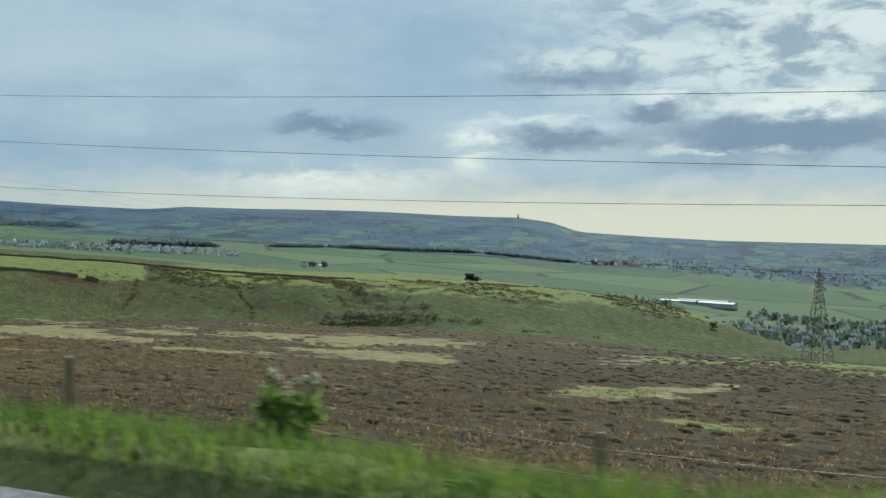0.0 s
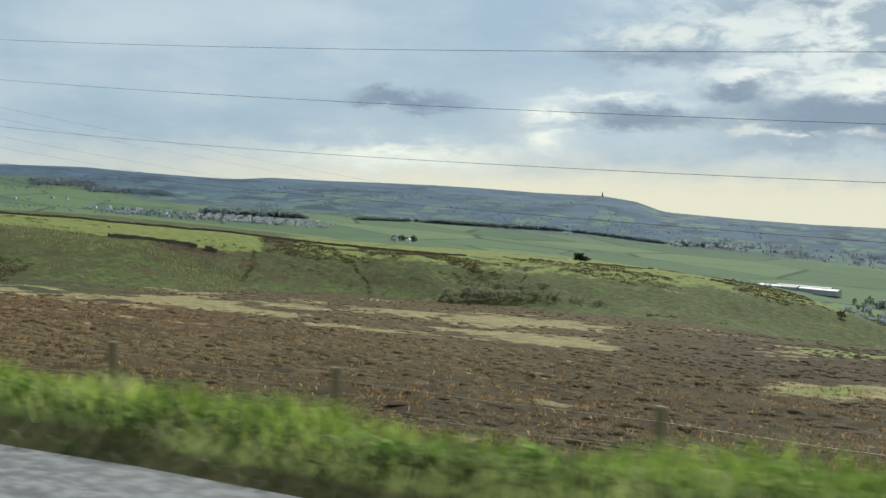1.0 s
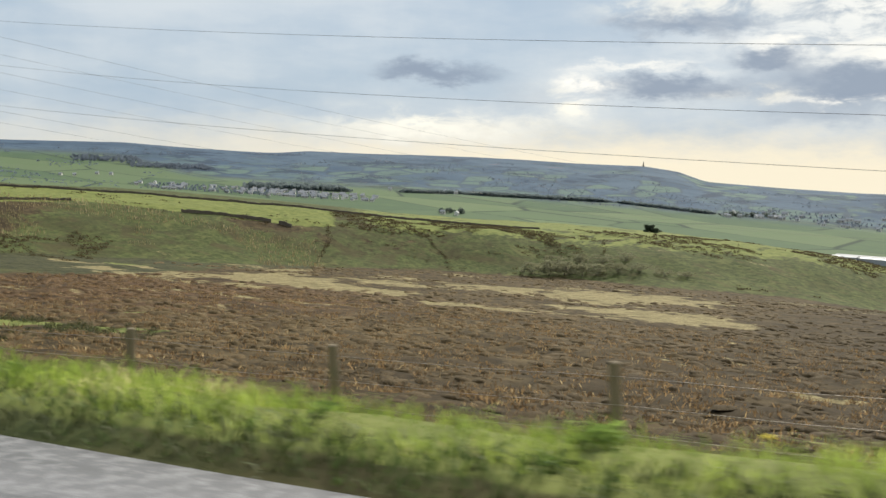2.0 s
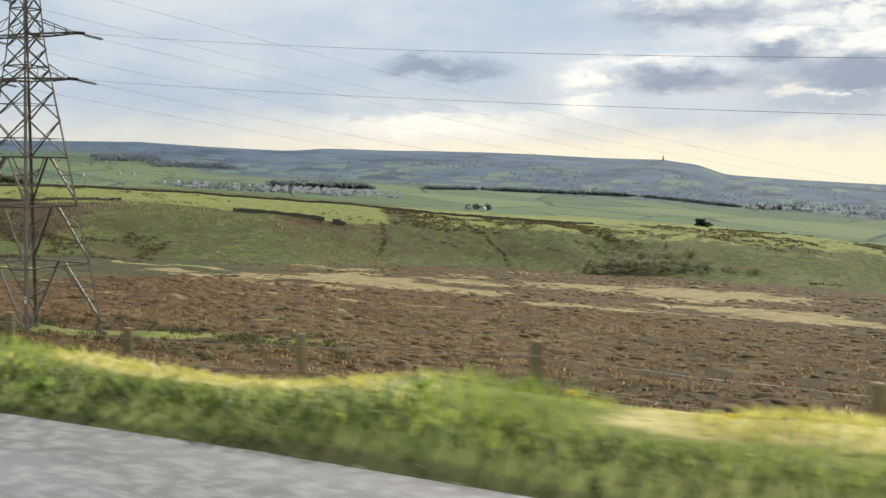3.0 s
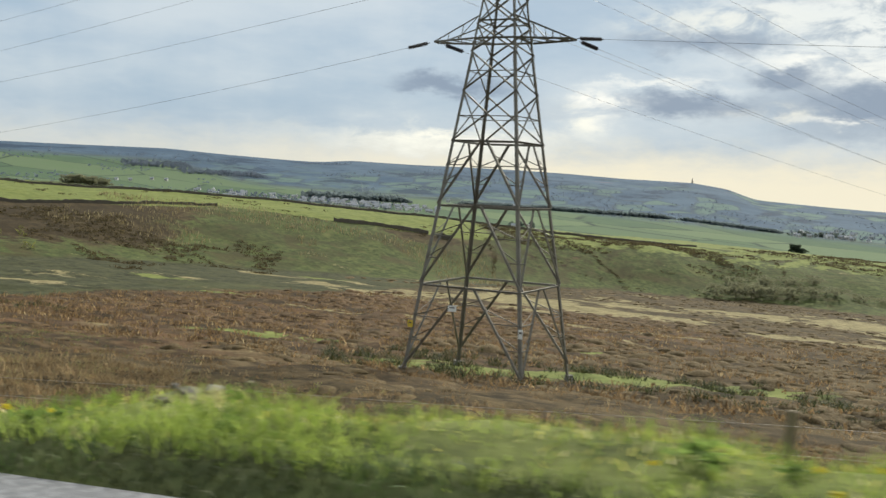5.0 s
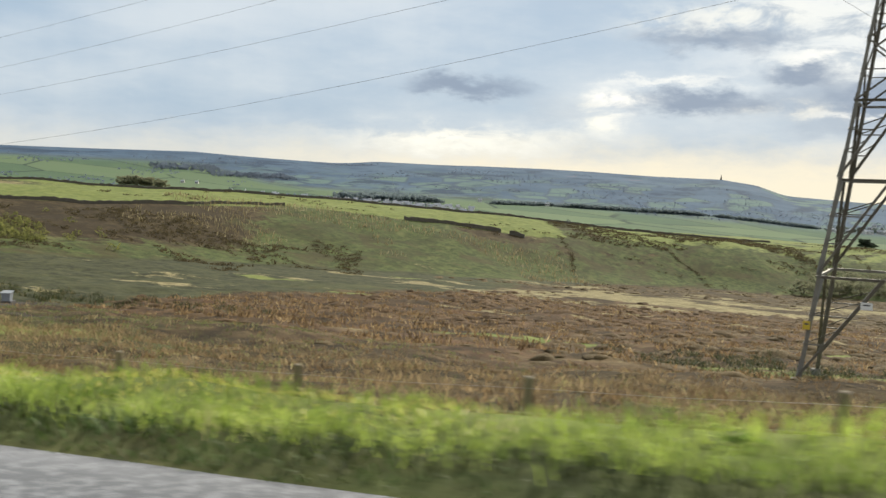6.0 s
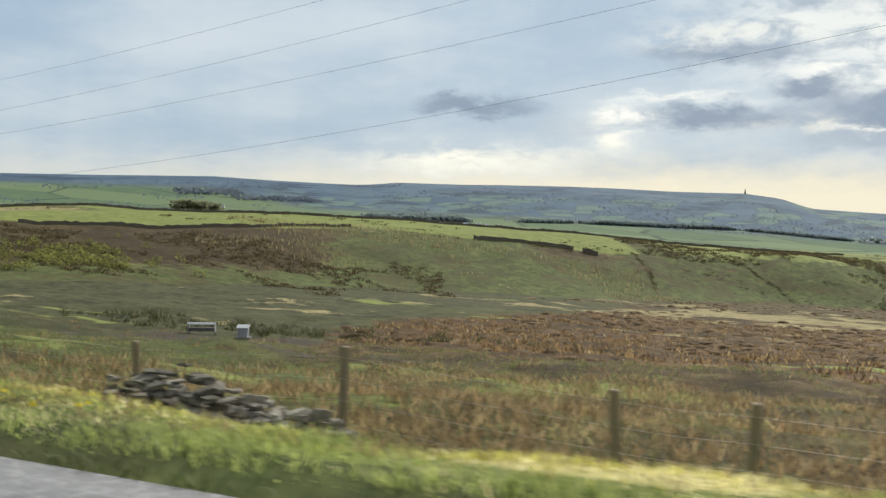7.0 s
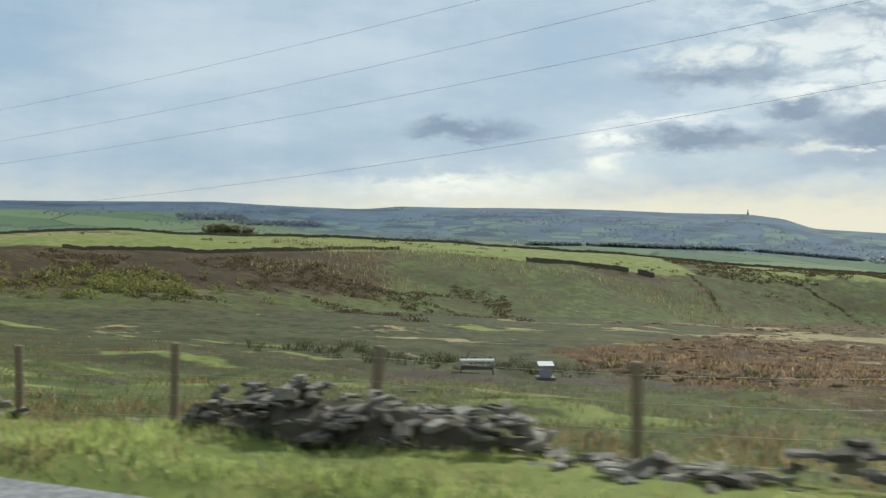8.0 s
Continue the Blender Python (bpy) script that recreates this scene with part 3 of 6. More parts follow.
def road_strip():
    xs = np.arange(-330, 160, 2.0)
    vs = np.array([-4.5, -4.45, -2.0, 0.0, 2.0, 3.92, 3.99])
    X, V = np.meshgrid(xs, vs)
    Z = road_height(X) + np.interp(V, [-4.5, -4.45, 0, 3.92, 3.99], [-0.08, -0.01, 0.06, -0.005, -0.08])
    wob = value_noise(X, V * 0, 3.0, 41, 3) * 0.08 * (np.abs(V) > 3.5)
    ob = grid_mesh("road", X, V + wob + road_line(X) + edge_shift(X) * (V > 3), Z, MAT_ASPHALT)
    return tagged(ob, "worn grey asphalt road with a ragged grassy edge", "road", kind="structure")


road_strip()


def height_at(x, y):
    return float(land_height(np.array([float(x)]), np.array([float(y)]))[0])


# ---- grass ----
def blade_cloud(name, x, y, z, height, width, lean, mat, label, category, rng, droop=0.5):
    """Many bent blades as one mesh; arrays of roots, heights, widths and leaning."""
    k = len(x)
    turn = rng.uniform(0, 2 * np.pi, k)
    dx, dy = np.cos(turn), np.sin(turn)
    face = rng.uniform(0, 2 * np.pi, k)
    wx, wy = np.cos(face) * width / 2, np.sin(face) * width / 2
    root = np.stack([x, y, z], -1)
    side = np.stack([wx, wy, 0 * wx], -1)
    out = np.stack([dx, dy, 0 * dx], -1) * (lean * height)[:, None]
    up = np.stack([0 * x, 0 * x, height], -1)
    mid = root + up * 0.6 + out * 0.35
    tip = root + up * (1 - droop * lean[:, None] * 0.5) + out
    co = np.stack([root - side, root + side, mid + side * 0.7, mid - side * 0.7, tip], 1).reshape(-1, 3).astype(np.float32)
    b = np.arange(k)[:, None] * 5
    tris = np.concatenate([b + [0, 1, 2], b + [0, 2, 3], b + [3, 2, 4]], 1).reshape(-1).astype(np.int32)
    me = bpy.data.meshes.new(name)
    me.vertices.add(len(co))
    me.vertices.foreach_set("co", co.ravel())
    me.loops.add(len(tris))
    me.loops.foreach_set("vertex_index", tris)
    me.polygons.add(len(tris) // 3)
    me.polygons.foreach_set("loop_start", np.arange(0, len(tris), 3, dtype=np.int32))
    me.update(calc_edges=True)
    me.materials.append(mat)
    return tagged(new(name, me), label, category, kind="stuff")


HEAPS = ((-148.5, 6.1, 1.2, 0.8, 0.22, 16), (-149.9, 6.2, 3.3, 1.1, 0.68, 130), (-152.9, 6.1, 1.0, 0.7, 0.20, 10),
         (-155.7, 6.2, 1.6, 0.9, 0.42, 70), (-157.4, 6.3, 0.6, 0.5, 0.10, 5), (-158.9, 6.2, 0.8, 0.6, 0.28, 12), (-160.8, 6.2, 0.6, 0.5, 0.10, 5), (-162.8, 6.75, 1.2, 0.8, 0.20, 16), (-164.7, 6.4, 2.1, 0.9, 0.30, 44),
         (-166.4, 6.2, 1.9, 0.9, 0.18, 30), (-169.15, 6.6, 3.8, 1.3, 0.52, 156), (-171.5, 6.6, 0.9, 0.7, 0.16, 8), (-174.3, 6.5, 1.6, 0.8, 0.30, 16))


def bare_amount(x, v):
    """Where fallen stones keep the grass down."""
    out = 0 * x
    for hx, hv, l, d, t, c in HEAPS + ((-163.3, 6.8, 0.9, 0.8, 0.4, 0),):
        out = np.maximum(out, np.clip(1.35 - np.hypot((x - hx) / (l * 0.55), (v - hv + 0.1) / (d * 0.75)), 0, 1))
    return out


def verge_grass():
    rng = np.random.default_rng(3)
    k = 260000
    x = rng.uniform(-196, 12, k)
    v = np.where(rng.uniform(0, 1, k) < 0.06, rng.uniform(4.3, 4.75, k), rng.uniform(4.15, 7.35, k))
    clump = value_noise(x, v, 1.0, 51, 3)
    wide = value_noise(x, v * 0.6, 4.0, 53, 2)
    moss = moss_amount(x, v)
    front = ramp(v, 4.15, 4.80) + ramp(x, -134, -146)   # the shade-coloured thatch holds the edge of the bank
    keep = (rng.uniform(-1, 1, k) < clump + 0.5) & (rng.uniform(0, 1, k) < front) & (rng.uniform(0, 1, k) > moss * 0.97) & (rng.uniform(0, 1, k) > 1.3 * bare_amount(x, v))
    x, v, clump, wide = x[keep], v[keep], clump[keep], wide[keep]
    y = verge_v(x, v) + road_line(x)
    h = (0.17 + 0.20 * clump + 0.08 * wide + rng.uniform(-0.06, 0.11, len(x))) * (0.5 + 0.5 * ramp(v, 3.95, 4.35)) * (1 - 0.3 * ramp(v, 6.2, 7.2))
    h = np.clip(h, 0.05, 0.48) * (1.0 - 0.32 * ramp(x, -52, -60) * ramp(x, -97, -86)) * (1 - 0.42 * ramp(x, -134, -146)) * (1 - 0.72 * moss_amount(x, 5.75 + 0 * x) * ramp(v, 4.5, 5.0))
    z, w, lean = land_height(x, y) - 0.02, rng.uniform(0.007, 0.018, len(x)), rng.uniform(0.25, 1.25, len(x))
    dice = rng.uniform(0, 1, len(x))
    # lush picks the blades that carry the painted cloud shadow
    lush, short = dice < ramp(x, -32, -18), dice < ramp(x, -136, -150)
    for here, name, mat, label in ((short, "short_grass", MAT_SHORT, "short pale yellow-green turf beside the road"), (lush, "lush_grass", MAT_LUSH_DIM, "long lush roadside grass, coloured darker as under cloud shadow"), (~lush & ~short, "verge_grass", MAT_GRASS, "fresh yellow-green roadside grass with dry stalks")):
        blade_cloud(name, x[here], y[here], z[here], h[here], w[here], lean[here], mat, label, "grass", rng, 0.7)


def verge_moss():
    rng = np.random.default_rng(6)
    k = 135000
    x = rng.uniform(-160, -53, k)
    v = rng.uniform(4.8, 6.6, k)
    keep = rng.uniform(0, 1, k) < moss_amount(x, v)
    x, v = x[keep], v[keep]
    y = verge_v(x, v) + road_line(x)
    return blade_cloud("moss", x, y, land_height(x, y) - 0.01, rng.uniform(0.03, 0.10, len(x)), rng.uniform(0.008, 0.022, len(x)), rng.uniform(0.3, 1.2, len(x)), MAT_MOSS,
                       "bright yellow-green moss cushions over the tumbled wall", "moss", rng)


def tussocks(name, seed, count, x0, x1, v0, v1, each, radius, tall, wide, mat, label, category, allow):
    rng = np.random.default_rng(seed)
    v = v0 + (v1 - v0) * rng.power(0.8, count)
    x = rng.uniform(x0, x1, count)
    clump = value_noise(x, v, 4.0, 61 + seed, 3)
    keep = (rng.uniform(-1, 1, count) < clump * 1.5 + 0.2) & (rng.uniform(0, 1, count) < allow(x, v))
    x, v = x[keep], v[keep]
    size = np.repeat(rng.uniform(0.6, 1.3, len(x)), each)
    x = np.repeat(x, each) + rng.normal(0, radius, each * len(x)) * size
    y = np.repeat(v + road_line(x[::each]), each) + rng.normal(0, radius, each * len(v)) * size
    return blade_cloud(name, x, y, land_height(x, y) - 0.04, tall * size * rng.uniform(0.5, 1.1, len(x)), wide * rng.uniform(0.6, 1.3, len(x)), rng.uniform(0.4, 1.6, len(x)), mat,
                       label, category, rng, 0.8)


verge_grass()
verge_moss()


def edge_thatch():
    """Thatch hanging over the road's edge, coloured dark for the bank's shaded face."""
    rng = np.random.default_rng(16)
    k = 95000
    x = rng.uniform(-196, 12, k)
    v = 3.9 + 0.80 * rng.uniform(0, 1, k) ** 1.1
    keep = (rng.uniform(-0.6, 0.8, k) < value_noise(x, v, 1.5, 57, 3) + 0.2) & (rng.uniform(0, 1, k) > 0.8 * ramp(x, -136, -148) * ramp(v, 3.98, 4.1))
    x, v = x[keep], v[keep]
    y = verge_v(x, v) + road_line(x)
    blade_cloud("edge_thatch", x, y, land_height(x, y) - 0.02, rng.uniform(0.07, 0.20, len(x)) * (0.6 + 0.4 * ramp(v, 3.95, 4.25)), rng.uniform(0.008, 0.020, len(x)), rng.uniform(0.4, 1.3, len(x)), MAT_SHADE_THATCH,
                "grass thatch along the road edge, dark green as the bank's shaded face", "dead grass", rng)


# dark green stands in for shade on the bank's near face
MAT_SHADE_THATCH = material("thatch with painted shade", build_blade((0.036, 0.046, 0.016), (0.090, 0.105, 0.036), (0.085, 0.145, 0.034), 0.45, 0.22, 0.5))
edge_thatch()
tussocks("moor_grass", 4, 9500, -260, 22, 7.5, 46, 16, 0.30, 0.34, 0.028, MAT_RUSH, "rust-brown tussocks of rough moor grass", "moor grass",
         lambda x, v: np.clip(1.0 - 0.8 * ramp(x, -150, -168) * ramp(v, 42, 30) - 0.9 * np.clip(1.2 - np.hypot((x + 190) / 20, (v - 38) / 6), 0, 1), 0, 1))
tussocks("brown_grass", 14, 6000, -170, 20, 7.6, 26, 14, 0.28, 0.30, 0.022, MAT_RUSH, "brown tussocks of moor grass just below the road", "moor grass",
         lambda x, v: np.clip(1.0 - ramp(x, -145, -160), 0, 1))
tussocks("dead_grass", 8, 8000, -200, 20, 7.5, 15, 10, 0.15, 0.46, 0.016, MAT_RUSH, "tall bleached and russet grass just behind the fence", "moor grass",
         lambda x, v: np.clip(1.0 - 0.6 * ramp(x, -150, -165), 0, 1))
MAT_TAN = material("tan dead grass", build_blade((0.16, 0.115, 0.06), (0.40, 0.30, 0.165), (0.30, 0.31, 0.12), 0.2, 0.7, 0.5))
tussocks("tan_grass", 11, 6500, -168, -112, 7.6, 27, 12, 0.20, 0.42, 0.020, MAT_TAN, "tall tan dead grass between the fence and the moor", "moor grass",
         lambda x, v: ramp(x, -112, -126) * ramp(x, -170, -156))
tussocks("verge_stalks", 13, 4200, -196, -138, 4.5, 7.2, 9, 0.12, 0.20, 0.010, MAT_TAN, "bleached dead stalks among the verge grass", "dead grass",
         lambda x, v: ramp(x, -138, -146) * (1 - bare_amount(x, v)))
tussocks("rough_grass", 5, 17000, -225, -128, 7.5, 40, 9, 0.14, 0.26, 0.02, MAT_ROUGH, "yellow-green rough grass behind the fence", "grass",
         lambda x, v: np.clip(ramp(x, -128, -160), 0, 1))
tussocks("tall_brown_grass", 22, 3800, -60, 16, 7.7, 20, 14, 0.16, 0.52, 0.016, MAT_RUSH, "tall soft brown grass just behind the fence", "moor grass",
         lambda x, v: ramp(x, -60, -25))
tussocks("far_moor_grass", 21, 19000, -215, 25, 44, 160, 8, 0.36, 0.58, 0.085, MAT_RUSH, "tawny tussocks of moor grass among the heather", "moor grass",
         lambda x, v: np.clip(0.9 - 1.2 * ramp(x, np.interp(v, [44, 60, 90, 160], [-172, -184, -198, -204]), np.interp(v, [44, 60, 90, 160], [-184, -196, -212, -218])), 0, 1)
         * (1 - np.clip(1.5 * plan_oval(x, v, -125, 63, 19, 8, 30), 0, 1)))


# ---- small builders ----
def tube(bm, a, b, r0, r1=None, sides=8, cap=True):
    """A straight bar between two points."""
    a, b = Vector(a), Vector(b)
    r1 = r0 if r1 is None else r1
    d = (b - a).normalized()
    side = d.cross(Vector((0, 0, 1)))
    side = side.normalized() if side.length > 1e-4 else Vector((1, 0, 0))
    up = d.cross(side)
    rings = []
    for p, r in ((a, r0), (b, r1)):
        rings.append([bm.verts.new(p + (side * math.cos(t) + up * math.sin(t)) * r) for t in (2 * math.pi * (i + 0.5) / sides for i in range(sides))])
    for i in range(sides):
        j = (i + 1) % sides
        bm.faces.new((rings[0][i], rings[0][j], rings[1][j], rings[1][i]))
    if cap:
        bm.faces.new(rings[0][::-1])
        bm.faces.new(rings[1])


def angle_bar(bm, a, b, size):
    """An L-section steel angle between two points."""
    a, b = Vector(a), Vector(b)
    d = (b - a).normalized()
    side = d.cross(Vector((0, 0, 1)))
    side = side.normalized() if side.length > 1e-4 else Vector((1, 0, 0))
    up = d.cross(side)
    t = size * 0.16
    sec = [(0, 0), (size, 0), (size, t), (t, t), (t, size), (0, size)]
    rings = [[bm.verts.new(p + side * (u - size / 2) + up * (w - size / 2)) for u, w in sec] for p in (a, b)]
    for i in range(6):
        j = (i + 1) % 6
        bm.faces.new((rings[0][i], rings[0][j], rings[1][j], rings[1][i]))
    bm.faces.new(rings[0][::-1])
    bm.faces.new(rings[1])


def part(name, bm, mat, parent, label="", smooth=False):
    me = bpy.data.meshes.new(name)
    bmesh.ops.recalc_face_normals(bm, faces=bm.faces)
    bm.to_mesh(me)
    bm.free()
    if smooth:
        me.polygons.foreach_set("use_smooth", [True] * len(me.polygons))
    me.materials.append(mat)
    ob = new(name, me)
    ob.parent = parent
    if label:
        ob["label"] = label
    return ob


# ---- roadside fence ----
FENCE_V = 7.4


def fence_point(x):
    y = FENCE_V + road_line(x)
    return Vector((x, float(y), height_at(x, float(y))))


def roadside_fence():
    rng = random.Random(8)
    fence = tagged(new("fence"), "weathered timber post and wire stock fence along the verge", "fence")
    fence.location = fence_point(-90)
    tops = []
    meshes = []
    for k in range(4):
        bm = bmesh.new()
        tube(bm, (0, 0, -0.6), (0, 0, 1.12), 0.052 - 0.003 * k, 0.047, 10)
        bmesh.ops.bevel(bm, geom=[e for e in bm.edges if all(v.co.z > 1 for v in e.verts)], offset=0.012, segments=1, affect="EDGES")
        for v in bm.verts:
            v.co.x += rng.uniform(-0.006, 0.006)
            v.co.y += rng.uniform(-0.006, 0.006)
        me = bpy.data.meshes.new("post")
        bm.to_mesh(me)
        bm.free()
        me.materials.append(MAT_WOOD)
        meshes.append(me)
    marks = ([-5, 0, 1, 2, 3, 4, 5, 6, 7, 8, 9, 10, 12, 14, 23, 24, 25, 26, 27, 28, 29, 30, 31, 33, 35, 36, 37, 39, 50, 52, 53, 54, 55, 56, 57, 58, 59, 61, 62, 63, 64, 65, 66, 74],
             [10.8, -1.97, -4.75, -7.16, -9.66, -12.1, -14.38, -16.8, -19.5, -21.95, -24.8, -27.47, -32.64, -37.72, -61.43, -63.93, -66.15, -68.3, -70.15, -72.95, -75.65, -78.28, -81.3, -86.5, -91.85,
              -94.65, -97.2, -102.5, -131.2, -136.85, -139.56, -142.5, -145.35, -146.5, -149.47, -152.5, -154.9, -159.55, -161.95, -164.49, -166.98, -169.57, -172.12, -192.5])
    # height of the post tops over the road, stretch by stretch
    crowns = ([-174.7, -172.1, -169.6, -167, -162, -152.5, -149.5, -146.5, -142.5, -139.6, -134, -100, -94.7, -89.1, -86.5, -78.3, -75.6, -73.3, -68.2, -66.2, -64, -61.5, -37.7, -35.1, -32.6, -30.4, -27.5, -24.7, -22.1,
               -19.6, -16.7, -14.3, -12.2, -7.2, -2],
              [0.63, 0.67, 0.66, 0.57, 0.65, 0.27, 0.34, 0.11, -0.02, 0.03, 0.02, 0.04, 0.11, 0.21, 0.28, 0.18, 0.22, 0.15, -0.04, 0.04, 0.12, 0.04, 0.18, -0.03, 0.10, -0.02, 0.07, 0.06, 0.04,
               -0.02, 0.09, 0.26, 0.20, 0.14, -0.12])
    for i in range(-5, 75):
        if i in (35, 37, 40, 42, 59, 60, 61):   # posts that have rotted away
            continue
        x = float(np.interp(i, *marks))
        p = fence_point(x)
        p.z = float(road_height(x)) + float(np.interp(x, *crowns)) - 1.12
        post = new("post", meshes[i % 4])
        post.parent = fence
        tilt = pose(0, 0, 0, rng.uniform(-3, 3), rng.uniform(-4, 4), rng.uniform(0, 360))
        drop = rng.uniform(-0.015, 0.015)
        post.matrix_basis = Matrix.Translation(p - fence.location + Vector((0, 0, drop))) @ tilt
        tops.append(p + Vector((0, -0.065, drop)))
    for h in (1.02, 0.80, 0.58, 0.36):
        cu = bpy.data.curves.new("wire", "CURVE")
        cu.dimensions, cu.bevel_depth, cu.bevel_resolution = "3D", 0.0023, 0
        sp = cu.splines.new("POLY")
        pts = []
        for p, q in zip(tops[:-1], tops[1:]):
            for f in (0, 0.5):
                c = p.lerp(q, f) - fence.location
                pts.append((c.x, c.y, c.z + h - (0.015 if f else 0), 1))
        sp.points.add(len(pts) - 1)
        for a, b in zip(sp.points, pts):
            a.co = b
        cu.materials.append(MAT_WIRE)
        wire = new("wire", cu)
        wire.parent = fence
    return fence


roadside_fence()


# ---- electricity pylon ----
def pylon(name, label):
    """A lattice tension tower about 30 m high. Its foot is at its own origin."""
    tower = tagged(new(name), label, "pylon")
    levels = [(-0.75, 3.84), (0.0, 3.75), (4.9, 3.17), (9.55, 2.56), (13.35, 2.07), (16.3, 1.69), (18.0, 1.47), (19.5, 1.29), (21.2, 1.07), (22.9, 0.92), (24.6, 0.83), (26.4, 0.73), (29.5, 0.08)]
    corners = ((-1, -1), (1, -1), (1, 1), (-1, 1))

    def at(c, h):
        hs, ws = zip(*levels)
        w = float(np.interp(h, hs, ws))
        return Vector((c[0] * w, c[1] * w, h))

    def members(bars, parent):
        """Each lattice member is a piece of its own."""
        for p, q, size in bars:
            bm = bmesh.new()
            angle_bar(bm, p, q, size)
            part("brace", bm, MAT_STEEL, parent)

    for c in corners:
        bm = bmesh.new()
        rings = []
        for h, w in levels:
            size = 0.20 if h < 10 else 0.17 if h < 19 else 0.12
            sec = ((0, 0), (size, 0), (size, size * 0.16), (size * 0.16, size * 0.16), (size * 0.16, size), (0, size))
            p = at(c, h)
            rings.append([bm.verts.new((p.x - c[0] * a, p.y - c[1] * b, p.z)) for a, b in sec])
        for r0, r1 in zip(rings[:-1], rings[1:]):
            for a in range(6):
                bm.faces.new((r0[a], r0[(a + 1) % 6], r1[(a + 1) % 6], r1[a]))
        bm.faces.new(rings[0])
        bm.faces.new(rings[-1])
        leg = part("leg", bm, MAT_STEEL, tower)
        bm = bmesh.new()
        p = at(c, -0.4 + 0.35 * -c[1])
        tube(bm, p + Vector((0, 0, -0.9)), p + Vector((0, 0, 0.12)), 0.34, 0.26, 8)
        part("footing", bm, MAT_CONCRETE, leg, "grey concrete footing")
    for i in range(4):
        a, b = corners[i], corners[(i + 1) % 4]
        bars = []
        # lower three panels: K bracing with an inner web
        for h0, h1 in ((0.0, 4.9), (4.9, 9.55), (9.55, 13.35)):
            top = (at(a, h1) + at(b, h1)) / 2
            bars.append((at(a, h1), at(b, h1), 0.13))
            ends = {}
            for c in (a, b):
                foot = at(c, h0 + 0.12)
                hang = top + (at(c, h1) - top) * 0.10
                bars.append((foot, hang, 0.13))
                for f in (0.33, 0.62):
                    q = foot.lerp(hang, f)
                    bars.append((q, at(c, q.z), 0.06))
                    q2 = foot.lerp(hang, f + 0.16)
                    bars.append((at(c, q.z), q2, 0.055))
        # upper panels: crossed bracing
        for h0, h1 in ((13.35, 16.3), (16.3, 18.6), (18.6, 20.2), (20.2, 21.8), (21.8, 23.3), (23.3, 24.8), (24.8, 26.4), (26.4, 28.2)):
            bars.append((at(a, h0), at(b, h1), 0.09))
            bars.append((at(b, h0), at(a, h1), 0.09))
            if h0 in (13.35, 16.3, 18.6, 21.8):
                hm = (h0 + h1) / 2
                bars.append((at(a, hm), at(b, hm), 0.05))
        for h in (19.35, 20.4, 22.75, 24.8, 26.1):
            bars.append((at(a, h), at(b, h), 0.09))
        members(bars, tower)
    # crossarms on three levels
    for h, reach, deep in ((19.35, 4.38, 1.3), (22.75, 5.1, 1.35), (26.1, 4.38, 1.3)):
        for sgn in (-1, 1):
            bm, bars = bmesh.new(), []
            tip = Vector((sgn * reach, 0, h + 0.02))
            tip2 = [Vector((sgn * reach, -0.35, h)), Vector((sgn * reach, 0.35, h))]
            low = [at((sgn, -1), h), at((sgn, 1), h)]
            high = [at((sgn, -1), h + deep), at((sgn, 1), h + deep)]
            for l, g, e in zip(low, high, tip2):
                angle_bar(bm, l, e, 0.11)
                angle_bar(bm, g, e, 0.08)
                for f, f2 in ((0.33, 0.33), (0.66, 0.66)):
                    bars.append((l.lerp(e, f), g.lerp(e, f2), 0.05))
                bars.append((g, l.lerp(e, 0.4), 0.05))
            angle_bar(bm, tip2[0], tip2[1], 0.1)
            for f0, f1 in ((0, 0.3), (0.3, 0.6), (0.6, 0.9)):
                bars.append((low[0].lerp(tip2[0], f0), low[1].lerp(tip2[1], f1), 0.055))
                bars.append((low[1].lerp(tip2[1], f0), low[0].lerp(tip2[0], f1), 0.055))
            members(bars, part("crossarm", bm, MAT_STEEL, tower))
    return tower


def insulator(parent, a, b):
    """A string of glazed discs from a to b, in the parent's space."""
    bm = bmesh.new()
    a, b = Vector(a), Vector(b)
    tube(bm, a, b, 0.025, sides=6)
    k = 11
    for i in range(k):
        p = a.lerp(b, 0.16 + 0.74 * i / (k - 1))
        d = (b - a).normalized()
        tube(bm, p - d * 0.03, p + d * 0.02, 0.125, 0.05, 10)
    return part("insulator", bm, MAT_INSUL, parent)


def build_concrete(n, p):
    c = n.mix(n.noise(p, 3.0, 5.0), (0.12, 0.115, 0.10), (0.22, 0.21, 0.19))
    return {"color": c, "rough": 0.9}


MAT_CONCRETE = material("concrete", build_concrete)
PYLON_AT, PYLON_TURN = Vector((-128.6, 51.87, -13.0)), 3.8
main_pylon = pylon("pylon", "grey steel lattice electricity pylon standing on the moor")
main_pylon.matrix_basis = Matrix.Translation(PYLON_AT) @ pose(0, 0, 0, 0, 0, PYLON_TURN)
far_pylon = copy_thing(main_pylon, Matrix.Translation((-20, 340, height_at(-20, 340) - 0.3)) @ pose(0, 0, 0, 0, 0, 70) @ Matrix.Scale(1.08, 4))
far_pylon["label"] = "distant grey steel pylon beyond the moor's edge"


